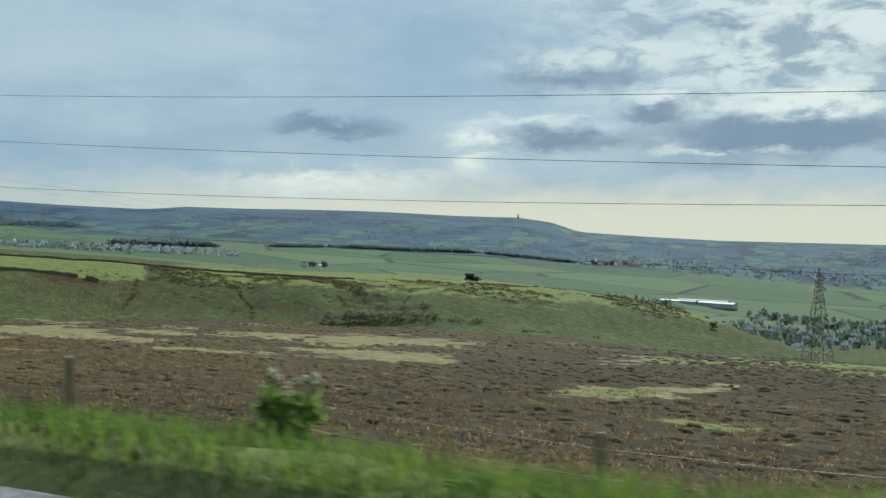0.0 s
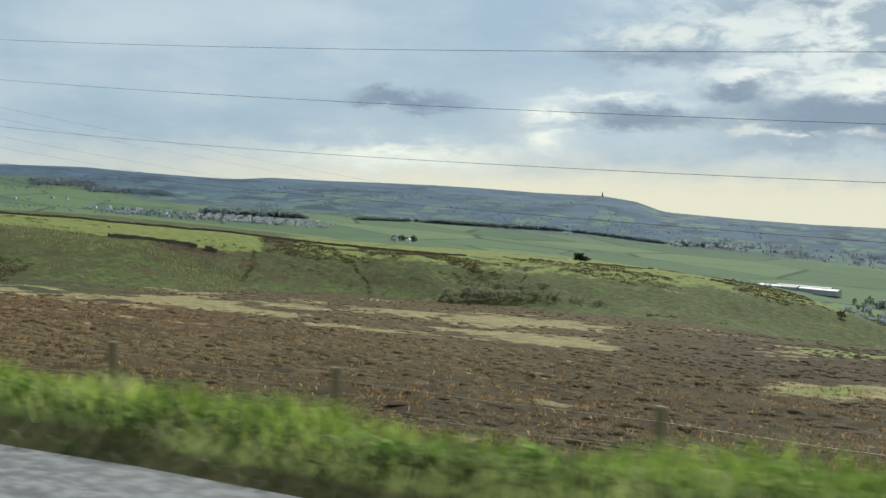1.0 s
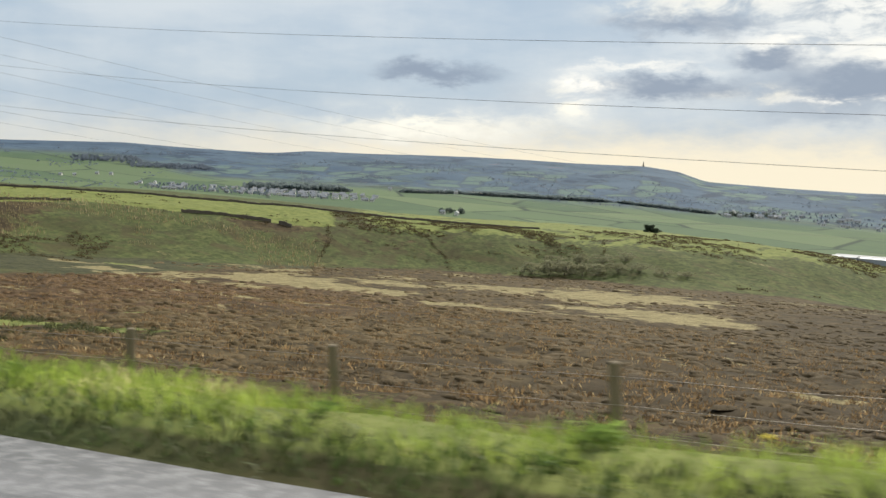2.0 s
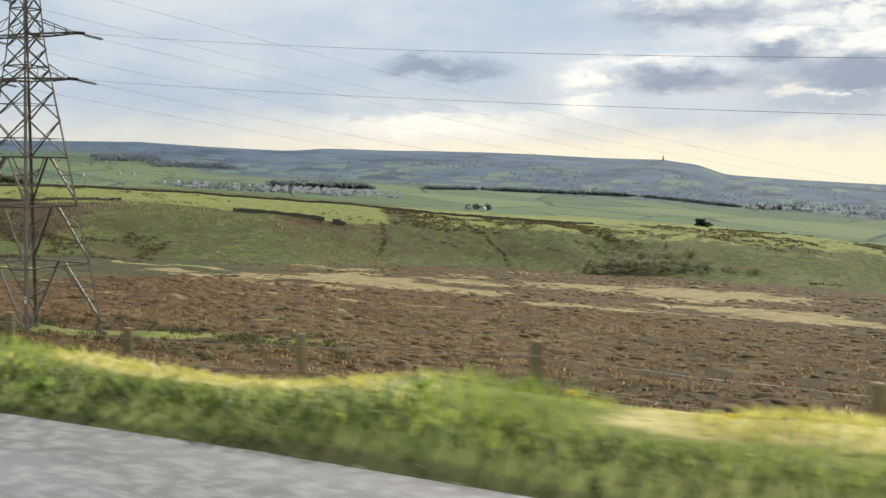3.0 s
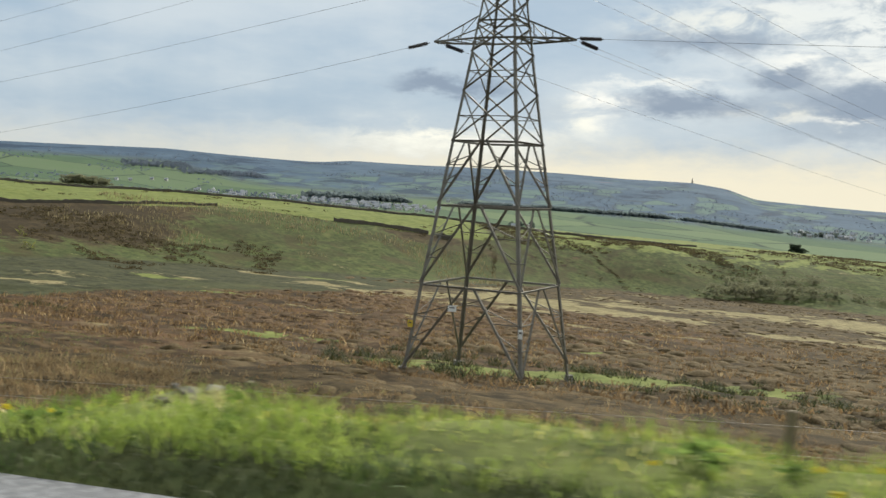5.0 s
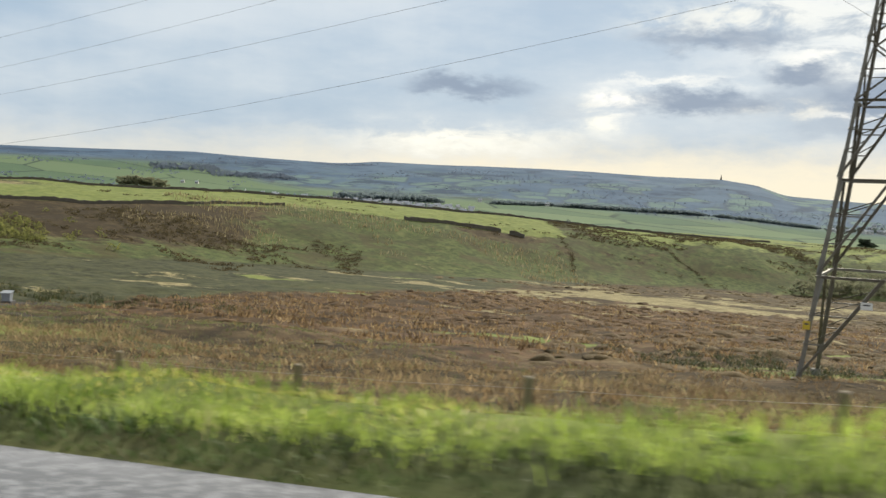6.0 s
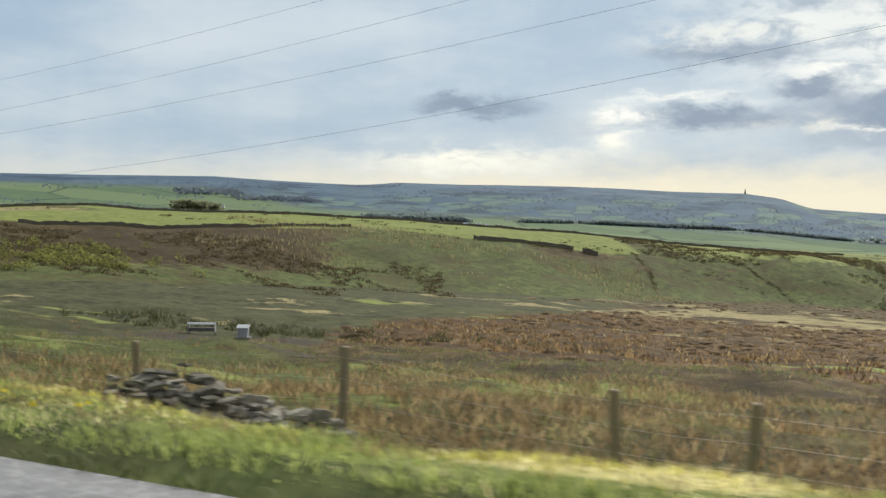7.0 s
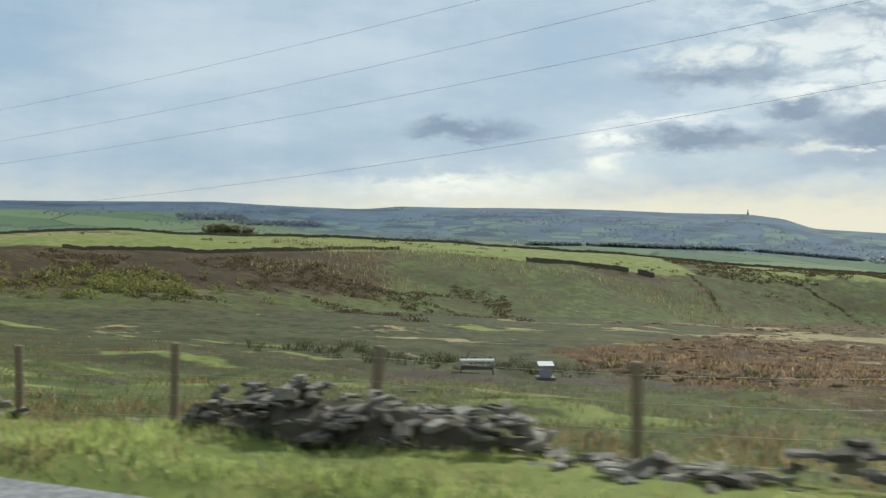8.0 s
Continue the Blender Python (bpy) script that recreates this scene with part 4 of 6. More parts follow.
def cable(name, start, az, slope, sag, length, label):
    """A conductor that leaves start on the bearing az (degrees from +x), with z = z0 - slope*s + sag*s*s."""
    cu = bpy.data.curves.new(name, "CURVE")
    cu.dimensions, cu.bevel_depth, cu.bevel_resolution = "3D", 0.0095, 1
    sp = cu.splines.new("POLY")
    k = 70
    sp.points.add(k)
    d = Vector((math.cos(radians(az)), math.sin(radians(az)), 0))
    for i in range(k + 1):
        s = length * i / k
        c = start + d * s + Vector((0, 0, -slope * s + sag * s * s))
        sp.points[i].co = (*c, 1)
    cu.materials.append(MAT_CABLE)
    return tagged(new(name, cu), label, "cable", group="power line conductors")


def string_line():
    inv = main_pylon.matrix_basis.inverted()
    arms = [(19.35, 4.38), (22.75, 5.1), (26.1, 4.38)]
    left = [(0.15, 0.0005), (0.125, 0.00035), (0.14, 0.0004)]
    right = [(0.085, 0.0003), (0.115, 0.00045), (0.115, 0.0003)]
    for (h, reach), (ls, lg), (rs, rg) in zip(arms, left, right):
        for sgn, az, slope, sag, length, y in ((-1, 176, ls, lg, 250, -0.35), (1, -10, rs, rg, 260, -0.35),
                                               (1, 73.5, 0.13, 0.0002, 306, 0.35), (-1, 73.5, 0.13, 0.0002, 306, 0.35)):
            tip = main_pylon.matrix_basis @ Vector((sgn * reach, y, h))
            d = Vector((math.cos(radians(az)), math.sin(radians(az)), -slope)).normalized()
            end = tip + d * 2.1
            insulator(main_pylon, inv @ (tip + d * 0.35), inv @ end)
            cable("power_cable", end, az, slope, sag, length, "thin grey power cable strung from the pylon's crossarm")
    top = main_pylon.matrix_basis @ Vector((0, 0, 29.4))
    cable("earth_wire", top, 176, 0.14, 0.0004, 250, "thin grey earth wire strung from the pylon's peak")
    cable("earth_wire", top, -10, 0.125, 0.0003, 260, "thin grey earth wire strung from the pylon's peak")


string_line()


# ---- leafy growth ----
def leaf_cloud(name, centres, radii, each, size, mat, rng, fill=0.75):
    """Clumps of many small leaves, as one mesh; centres and radii are arrays of (k, 3)."""
    centres, radii = np.asarray(centres, float), np.asarray(radii, float)
    k = len(centres) * each
    d = rng.normal(0, 1, (k, 3))
    d /= np.linalg.norm(d, axis=1)[:, None]
    r = 1 - (1 - fill) * rng.uniform(0, 1, k) ** 0.7 * 1.6
    bump = 1 + 0.28 * np.sin(d[:, 0] * 5 + np.repeat(rng.uniform(0, 6, len(centres)), each)) * np.cos(d[:, 1] * 4 + d[:, 2] * 5)
    p = np.repeat(centres, each, 0) + d * np.repeat(radii, each, 0) * (r * bump)[:, None]
    s = np.repeat(np.broadcast_to(np.asarray(size, float), (len(centres),)), each) * rng.uniform(0.6, 1.4, k)
    a, b = rng.normal(0, 1, (k, 3)), rng.normal(0, 1, (k, 3))
    a = (a + 0.6 * d) / np.linalg.norm(a, axis=1)[:, None] * s[:, None]
    b = b / np.linalg.norm(b, axis=1)[:, None] * s[:, None]
    co = np.stack([p - a * 0.5, p + b * 0.5, p + a * 0.5, p - b * 0.5], 1).reshape(-1, 3).astype(np.float32)
    me = bpy.data.meshes.new(name)
    me.vertices.add(len(co))
    me.vertices.foreach_set("co", co.ravel())
    me.loops.add(4 * k)
    me.loops.foreach_set("vertex_index", np.arange(4 * k, dtype=np.int32))
    me.polygons.add(k)
    me.polygons.foreach_set("loop_start", np.arange(0, 4 * k, 4, dtype=np.int32))
    me.update(calc_edges=True)
    me.materials.append(mat)
    return new(name, me)


def build_leaf(dark, light, thin=0.48):
    def build(n, p):
        r = n.add("ShaderNodeNewGeometry").outputs["Random Per Island"]
        c = n.mix(n.m("MULTIPLY_ADD", n.noise(p, 0.3), 0.6, n.m("MULTIPLY", r, 0.5)), dark, light)
        return {"color": c, "rough": 0.7, "spec": 0.2, "through": c, "thin": thin}
    return build


MAT_LEAF = material("hawthorn leaves", build_leaf((0.145, 0.150, 0.096), (0.29, 0.29, 0.185), 0.72))
# pale and blue because distance haze is put into the needle colour
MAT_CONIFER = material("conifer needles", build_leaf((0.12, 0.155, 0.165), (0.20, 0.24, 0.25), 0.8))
MAT_EVERGREEN = material("dark evergreen leaves", build_leaf((0.025, 0.040, 0.028), (0.06, 0.08, 0.05)))
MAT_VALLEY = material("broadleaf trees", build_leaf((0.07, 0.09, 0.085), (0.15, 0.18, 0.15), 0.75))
# the blue of distance haze is part of this leaf colour
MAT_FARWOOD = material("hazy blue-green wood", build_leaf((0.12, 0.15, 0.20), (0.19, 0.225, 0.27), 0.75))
MAT_GORSE = material("gorse and heather", build_leaf((0.045, 0.037, 0.021), (0.125, 0.10, 0.05)))
MAT_YELLOW_GORSE = material("flowering gorse", build_leaf((0.085, 0.095, 0.032), (0.25, 0.25, 0.08), 0.6))
MAT_BARK = material("grey bark", lambda n, p: {"color": n.mix(n.noise(n.scaled(p, 6, 6, 1.5), 1.0), (0.07, 0.06, 0.05), (0.17, 0.15, 0.13)), "rough": 0.9})


def tree(x, y, height, wide, mat, label, seed, category="tree", clumps=20, leaf=0.075):
    """A low windswept tree: tapered trunk with limbs, and a crown of leaf clumps."""
    rng = np.random.default_rng(seed)
    base = Vector((x, y, height_at(x, y) - 0.1))
    ob = tagged(new("tree"), label, category)
    ob.location = base
    bm = bmesh.new()
    tube(bm, (0, 0, -0.3), (0.05 * height, 0, 0.4 * height), 0.035 * height, 0.022 * height, 7)
    centres, radii = [], []
    for i in range(clumps):
        a = rng.uniform(0, 6.28)
        q = wide * 0.5 * rng.uniform(0.15, 0.95)
        c = Vector((q * math.cos(a), q * math.sin(a), height * rng.uniform(0.2, 0.85)))
        centres.append(c)
        radii.append(np.array([wide, wide, height * 0.8]) * rng.uniform(0.13, 0.24))
        if i % 2 == 0:
            tube(bm, (0.04 * height, 0, 0.3 * height), c, 0.013 * height, 0.005 * height, 5)
    part("trunk", bm, MAT_BARK, ob)
    crown = leaf_cloud("crown", centres, radii, 100 if leaf < 0.07 else 130, leaf * height, mat, rng, 0.2 if leaf < 0.07 else 0.45)
    crown.parent = ob
    return ob


for i, (x, y, h, w) in enumerate(((-187, 321, 4.6, 7.5), (-182, 325, 5.4, 8.0), (-178, 329, 5.0, 8.0), (-172, 331, 5.2, 8.0), (-185, 336, 4.2, 7.0), (-177, 341, 4.4, 7.5), (-167, 334, 4.0, 7.5),
                                  (-161, 337, 3.6, 7.0), (-170, 345, 3.8, 7.0), (-154, 340, 3.2, 6.5), (-163, 350, 3.4, 6.5), (-146, 343, 2.8, 6.0), (-139, 346, 2.4, 5.5))):
    tree(x, y, 1.05 * h, 1.35 * w, MAT_LEAF, "bare grey-green hawthorn in the hillside gully", 200 + i, clumps=34, leaf=0.060)["group"] = "hawthorns in the gully"
tree(-192, 466, 4.4, 5.2, MAT_EVERGREEN, "dark bushy evergreen tree alone on the ridge", 230, clumps=60)
tree(-189.2, 467.6, 3.0, 4.6, MAT_EVERGREEN, "small dark evergreen beside a larger one on the ridge", 231, clumps=36)
for i, (x, y, h, w) in enumerate(((-416, 254, 4.0, 6.5), (-413, 257, 4.8, 7.5), (-410, 260, 4.4, 7.0), (-407, 263, 3.6, 6.0))):
    tree(x, y, h, w, MAT_LEAF, "rounded olive-green tree beyond the crest wall", 240 + i, clumps=40)["group"] = "trees beyond the crest wall"
tree(-66, 428, 3.4, 3.0, MAT_LEAF, "small dark hawthorn on the spur's flank", 251)


def on_land(x, y):
    return np.stack([x, y, land_height(x, y)], -1)


def ridge_points(rng, k, s0, s1, w0, w1):
    s, w = rng.uniform(s0, s1, k), rng.uniform(w0, w1, k)
    return 0.8 * s - 0.6 * w, 0.6 * s + 0.8 * w


def hummock_field(name, x, y, r, h, mat, rng, sides=6):
    """Many low uneven hummocks as one mesh."""
    k = len(x)
    t = np.arange(sides) / sides * 2 * np.pi + rng.uniform(0, 6.28, k)[:, None]
    turn, long = rng.uniform(0, 3.14, k)[:, None], rng.uniform(1.0, 1.7, k)[:, None]
    rings = []
    for q, up in ((1.0, -0.25), (0.74, 0.55)):
        rad = r[:, None] * q * rng.uniform(0.75, 1.25, (k, sides))
        a, b = rad * np.cos(t) * long, rad * np.sin(t)
        px, py = x[:, None] + a * np.cos(turn) - b * np.sin(turn), y[:, None] + a * np.sin(turn) + b * np.cos(turn)
        rings.append(np.stack([px, py, np.repeat(up * h[:, None], sides, 1) * rng.uniform(0.7, 1.3, (k, sides))], -1))
    top = np.stack([x + rng.normal(0, 0.2, k) * r, y + rng.normal(0, 0.2, k) * r, h * rng.uniform(0.8, 1.2, k)], -1)[:, None]
    co = np.concatenate(rings + [top], 1)
    co[:, :, 2] += land_height(x, y)[:, None]
    i = np.arange(sides)
    j = (i + 1) % sides
    n = 2 * sides + 1
    low = np.stack([i, j, j + sides, i, j + sides, i + sides], -1).reshape(-1)
    cap = np.stack([i + sides, j + sides, np.full(sides, 2 * sides)], -1).reshape(-1)
    tris = (np.arange(k)[:, None] * n + np.concatenate([low, cap])).reshape(-1).astype(np.int32)
    co = co.reshape(-1, 3).astype(np.float32)
    me = bpy.data.meshes.new(name)
    me.vertices.add(len(co))
    me.vertices.foreach_set("co", co.ravel())
    me.loops.add(len(tris))
    me.loops.foreach_set("vertex_index", tris)
    me.polygons.add(len(tris) // 3)
    me.polygons.foreach_set("loop_start", np.arange(0, len(tris), 3, dtype=np.int32))
    me.polygons.foreach_set("use_smooth", np.ones(len(tris) // 3, dtype=bool))
    me.update(calc_edges=True)
    me.materials.append(mat)
    return new(name, me)


def heather_cushions():
    """Low clumps of heather that cover the moor, thinner on its paler patches."""
    rng = np.random.default_rng(7)
    k = 60000
    v = np.where(np.arange(k) < 11400, rng.uniform(24, 56, k), 52 + 270 * rng.uniform(0, 1, k) ** 1.35)
    x = rng.uniform(-262, 34, k)
    y = v + road_line(x)
    lump = value_noise(x * 0.7, y, 7.0, 62, 3)
    wet = np.clip(1.2 - np.hypot((x + 192) / 30, (v - 38) / 11), 0, 1) + 1.3 * ramp(x, np.interp(v, [30, 60, 90, 160], [-168, -184, -198, -204]), np.interp(v, [30, 60, 90, 160], [-178, -194, -210, -216])) * ramp(v, 220, 190) + ramp(x, -140, -156) * ramp(v, 44, 34) + 1.2 * np.clip(1.35 - np.hypot((x + 125) / 19, (v - 63) / 8), 0, 1)
    wet = wet + 1.6 * bleached_amount(x, y)
    foot = ridge_profile(0.8 * x + 0.6 * y, -0.6 * x + 0.8 * y)[0]
    wet = wet + 2.0 * ramp(-0.6 * x + 0.8 * y, foot - 12, foot - 2) + np.clip(1.3 - np.hypot((x + 131) / 12, (v - 55) / 7), 0, 1)
    stand = value_noise(x * 0.8, y, 26.0, 66, 3)
    keep = (rng.uniform(-0.7, 0.7, k) < lump + 1.1 * stand - 0.12) & (rng.uniform(0, 1, k) > wet)
    x, y, v = x[keep], y[keep], v[keep]
    r = (0.22 + 0.55 * rng.uniform(0, 1, len(x)) ** 1.8) * (0.7 + 0.7 * ramp(v, 25, 110))
    ob = hummock_field("heather", x, y, r, r * rng.uniform(0.10, 0.48, len(x)) * (0.6 + 0.4 * ramp(v, 30, 60)), MAT_HEATHER, rng)
    tagged(ob, "warm brown heather clumps across the moor", "heather", kind="stuff")


def build_heather(n, p):
    r = n.add("ShaderNodeNewGeometry").outputs["Random Per Island"]
    where = n.add("ShaderNodeSeparateXYZ", {0: p}).outputs
    east = n.step(where[0], -115.0, -45.0)
    west = n.m("MULTIPLY", n.step(where[0], -140.0, -165.0), n.step(where[1], 190.0, 150.0))
    twigs = n.noise(p, 7.0, 5.0, 0.72)
    tone = n.m("MULTIPLY_ADD", n.noise(p, 0.10, 5.0, 0.6), 0.9, n.m("MULTIPLY_ADD", r, 0.45, -0.12))
    c = n.mix(tone, (0.058, 0.043, 0.021), (0.165, 0.120, 0.062))
    c = n.mix(n.m("MULTIPLY", west, 0.6), c, n.mix(r, (0.060, 0.034, 0.019), (0.150, 0.086, 0.048)))   # russet stand
    c = n.mix(n.m("MULTIPLY", east, 0.7), c, (0.042, 0.030, 0.016))   # cloud shade painted in towards the east
    c = n.mix(n.step(twigs, 0.50, 0.38), c, n.mix(0.45, c, (0.022, 0.017, 0.009)))
    c = n.mix(n.m("MULTIPLY", n.step(twigs, 0.56, 0.70), 0.5), c, (0.21, 0.155, 0.085))
    return {"color": c, "rough": 0.9, "spec": 0.1, "height": twigs, "bump": 0.7, "deep": 0.08}


MAT_HEATHER = material("heather", build_heather)
heather_cushions()


def ridge_scrub():
    rng = np.random.default_rng(12)
    xs, ys = [], []
    for k, s0, s1, w0, w1, cut in ((1700, -28, 60, 400, 440, 0.10), (4200, 30, 235, 386, 450, 0.10), (500, -240, -30, 395, 445, 0.38), (1400, -200, 200, 345, 400, 0.36), (3600, -215, -95, 262, 345, 0.16)):
        x, y = ridge_points(rng, k, s0, s1, w0, w1)
        keep = value_noise(x * 0.6, y, 14.0, 81, 3) > cut
        xs.append(x[keep])
        ys.append(y[keep])
    # sedge and bilberry in the gullies
    for line in (((-262, 302), (-256, 294), (-250, 287), (-247.5, 280), (-243, 272)), ((-182, 378), (-175, 360), (-170, 346), (-163, 328)), ((-236, 329), (-228, 321), (-219, 316), (-212, 306))):
        px, py = zip(*line)
        t = rng.uniform(0, len(line) - 1, 110)
        xs.append(np.interp(t, range(len(line)), px) + rng.normal(0, 0.5, 110))
        ys.append(np.interp(t, range(len(line)), py) + rng.normal(0, 0.5, 110))
    x, y = np.concatenate(xs), np.concatenate(ys)
    c = on_land(x, y)
    r = rng.uniform(0.35, 1.05, len(x))
    r[-330:] *= 0.5
    ob = leaf_cloud("heather_scrub", c + np.array([0, 0, 0.05]), np.stack([r * 1.5, r * 1.5, r * 0.5], -1), 28, r * 0.42, MAT_GORSE, rng)
    tagged(ob, "dark clumps of heather and bilberry along the ridge top", "scrub", kind="stuff")
    x = np.concatenate([rng.normal(-311, 5, 90), rng.normal(-322, 9, 110)])
    y = np.concatenate([rng.normal(129, 6, 90), rng.normal(128, 10, 110)])
    r = rng.uniform(0.5, 1.5, 200)
    ob = leaf_cloud("gorse", on_land(x, y) + np.array([0, 0, 0.3]), np.stack([r * 1.2, r * 1.2, r * 0.9], -1), 60, r * 0.35, MAT_YELLOW_GORSE, rng)
    tagged(ob, "yellow-green gorse thicket on the slope", "gorse", kind="stuff")


ridge_scrub()
MAT_RUSHES = material("green rushes", build_blade((0.030, 0.038, 0.016), (0.085, 0.095, 0.035), (0.19, 0.15, 0.075), 0.18))
tussocks("rush_clumps", 9, 4200, -215, -100, 38, 82, 26, 0.26, 0.75, 0.045, MAT_RUSHES, "dark green rush clumps in the wet parts of the moor", "rushes",
         lambda x, v: np.clip(1.2 - 2.2 * np.abs(np.hypot((x + 124) / 19, (v - 60) / 11) - 0.75), 0, 1) + 0.9 * np.clip(1.3 - np.hypot((x + 195) / 26, (v - 56) / 7), 0, 1))


def woods(name, seed, a, b, deep, tall, count, mat, label):
    """A strip of wood between two points of the plan."""
    rng = np.random.default_rng(seed)
    a, b = np.array(a, float), np.array(b, float)
    along = (b - a) / np.linalg.norm(b - a)
    out = np.array([along[1], -along[0]])
    out = out if out @ (a + b) > 0 else -out
    t = rng.uniform(0, 1, count)
    p = a + np.outer(t, b - a) + np.outer(rng.uniform(0, deep, count), out)
    h = tall * rng.uniform(0.6, 1.2, count) * np.clip(6 * np.minimum(t, 1 - t) + 0.5, 0, 1)
    c = on_land(p[:, 0], p[:, 1]) + np.stack([0 * h, 0 * h, h * 0.42], -1)
    ob = leaf_cloud(name, c, np.stack([h * 0.36, h * 0.36, h * 0.56], -1), 42, h * 0.26, mat, rng, 0.7)
    return tagged(ob, label, "wood", kind="stuff")


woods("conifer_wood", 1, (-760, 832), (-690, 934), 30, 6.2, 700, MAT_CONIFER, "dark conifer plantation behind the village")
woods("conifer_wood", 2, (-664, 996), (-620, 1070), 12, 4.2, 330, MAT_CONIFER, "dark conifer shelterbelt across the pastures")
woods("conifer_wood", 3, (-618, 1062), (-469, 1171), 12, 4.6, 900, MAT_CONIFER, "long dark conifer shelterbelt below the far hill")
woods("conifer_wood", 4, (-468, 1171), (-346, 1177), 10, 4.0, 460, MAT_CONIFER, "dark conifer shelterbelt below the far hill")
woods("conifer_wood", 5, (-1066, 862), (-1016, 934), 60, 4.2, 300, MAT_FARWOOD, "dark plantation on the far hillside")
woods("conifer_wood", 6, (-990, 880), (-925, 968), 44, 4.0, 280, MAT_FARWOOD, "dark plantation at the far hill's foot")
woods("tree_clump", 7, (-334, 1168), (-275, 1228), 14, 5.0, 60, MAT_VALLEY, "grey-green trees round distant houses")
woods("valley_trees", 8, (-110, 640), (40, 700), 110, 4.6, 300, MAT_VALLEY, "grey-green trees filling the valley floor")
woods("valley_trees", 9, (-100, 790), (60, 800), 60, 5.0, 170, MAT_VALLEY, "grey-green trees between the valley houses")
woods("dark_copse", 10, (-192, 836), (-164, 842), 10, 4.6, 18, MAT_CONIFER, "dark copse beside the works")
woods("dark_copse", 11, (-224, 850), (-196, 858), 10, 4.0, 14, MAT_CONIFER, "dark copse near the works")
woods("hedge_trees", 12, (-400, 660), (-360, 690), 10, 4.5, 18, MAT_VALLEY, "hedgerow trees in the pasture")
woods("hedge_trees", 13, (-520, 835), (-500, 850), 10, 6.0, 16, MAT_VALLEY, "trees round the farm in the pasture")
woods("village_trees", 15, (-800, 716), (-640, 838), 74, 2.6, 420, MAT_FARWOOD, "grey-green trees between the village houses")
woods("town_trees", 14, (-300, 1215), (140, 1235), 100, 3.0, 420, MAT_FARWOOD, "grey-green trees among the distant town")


def hillside_trees():
    """Scattered trees and hedges on the lower slopes of the far hill."""
    rng = np.random.default_rng(18)
    k = 6500
    az, r = rng.uniform(-6, 60, k), rng.uniform(1190, 1600, k)
    r = r - 260 * ramp(az, 42, 48) * rng.uniform(0, 1, k)
    az = np.radians(az)
    x, y = -80 - r * np.sin(az), r * np.cos(az)
    keep = value_noise(x, y, 70.0, 91, 4) > 0.08
    x, y = x[keep], y[keep]
    h = rng.uniform(0.9, 2.4, len(x))
    c = on_land(x, y) + np.stack([0 * h, 0 * h, h * 0.35], -1)
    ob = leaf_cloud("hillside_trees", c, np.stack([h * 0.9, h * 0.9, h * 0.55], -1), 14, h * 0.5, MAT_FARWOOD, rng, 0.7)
    tagged(ob, "trees and hedges scattered over the far slopes, tinted blue for haze", "trees", kind="stuff")


hillside_trees()


def bracken_stalks():
    rng = np.random.default_rng(19)
    x, y = ridge_points(rng, 6000, -155, -30, 330, 394)
    keep = value_noise(x, y, 22.0, 95, 3) > 0.0
    x, y = x[keep], y[keep]
    k = len(x)
    blade_cloud("dead_bracken", x, y, land_height(x, y), rng.uniform(0.5, 1.5, k), rng.uniform(0.10, 0.22, k), rng.uniform(0.1, 0.5, k), MAT_STRAW,
                "pale dead bracken stalks on the hillside", "bracken", rng)


MAT_STRAW = material("dead bracken", build_blade((0.16, 0.13, 0.07), (0.34, 0.28, 0.15), (0.42, 0.36, 0.22), 0.2))
bracken_stalks()

# ---- dry-stone walls on the ridge ----
def build_gritstone(n, p):
    r = n.add("ShaderNodeObjectInfo").outputs["Random"]
    fine = n.noise(p, 14.0, 6.0, 0.65)
    patch = n.noise(p, 2.2, 4.0, 0.6)
    c = n.mix(n.m("POWER", r, 1.3), (0.060, 0.054, 0.044), (0.26, 0.235, 0.195))
    c = n.mix(n.m("MULTIPLY", n.step(fine, 0.3, 0.7), 0.4), c, (0.08, 0.076, 0.068))
    c = n.mix(n.m("MULTIPLY", n.step(patch, 0.52, 0.66), 0.55), c, (0.33, 0.32, 0.29))
    c = n.mix(n.m("MULTIPLY", n.step(n.noise(p, 5.0), 0.6, 0.7), 0.5), c, (0.12, 0.14, 0.05))
    return {"color": c, "rough": 0.9, "height": fine, "bump": 0.7, "deep": 0.02, "spec": 0.2}


MAT_STONE = material("gritstone", build_gritstone)
MAT_DARKSTONE = material("blackened gritstone", lambda n, p: {"color": n.mix(n.noise(p, 1.2, 6.0, 0.7), (0.035, 0.032, 0.026), (0.15, 0.13, 0.10)), "rough": 0.95})


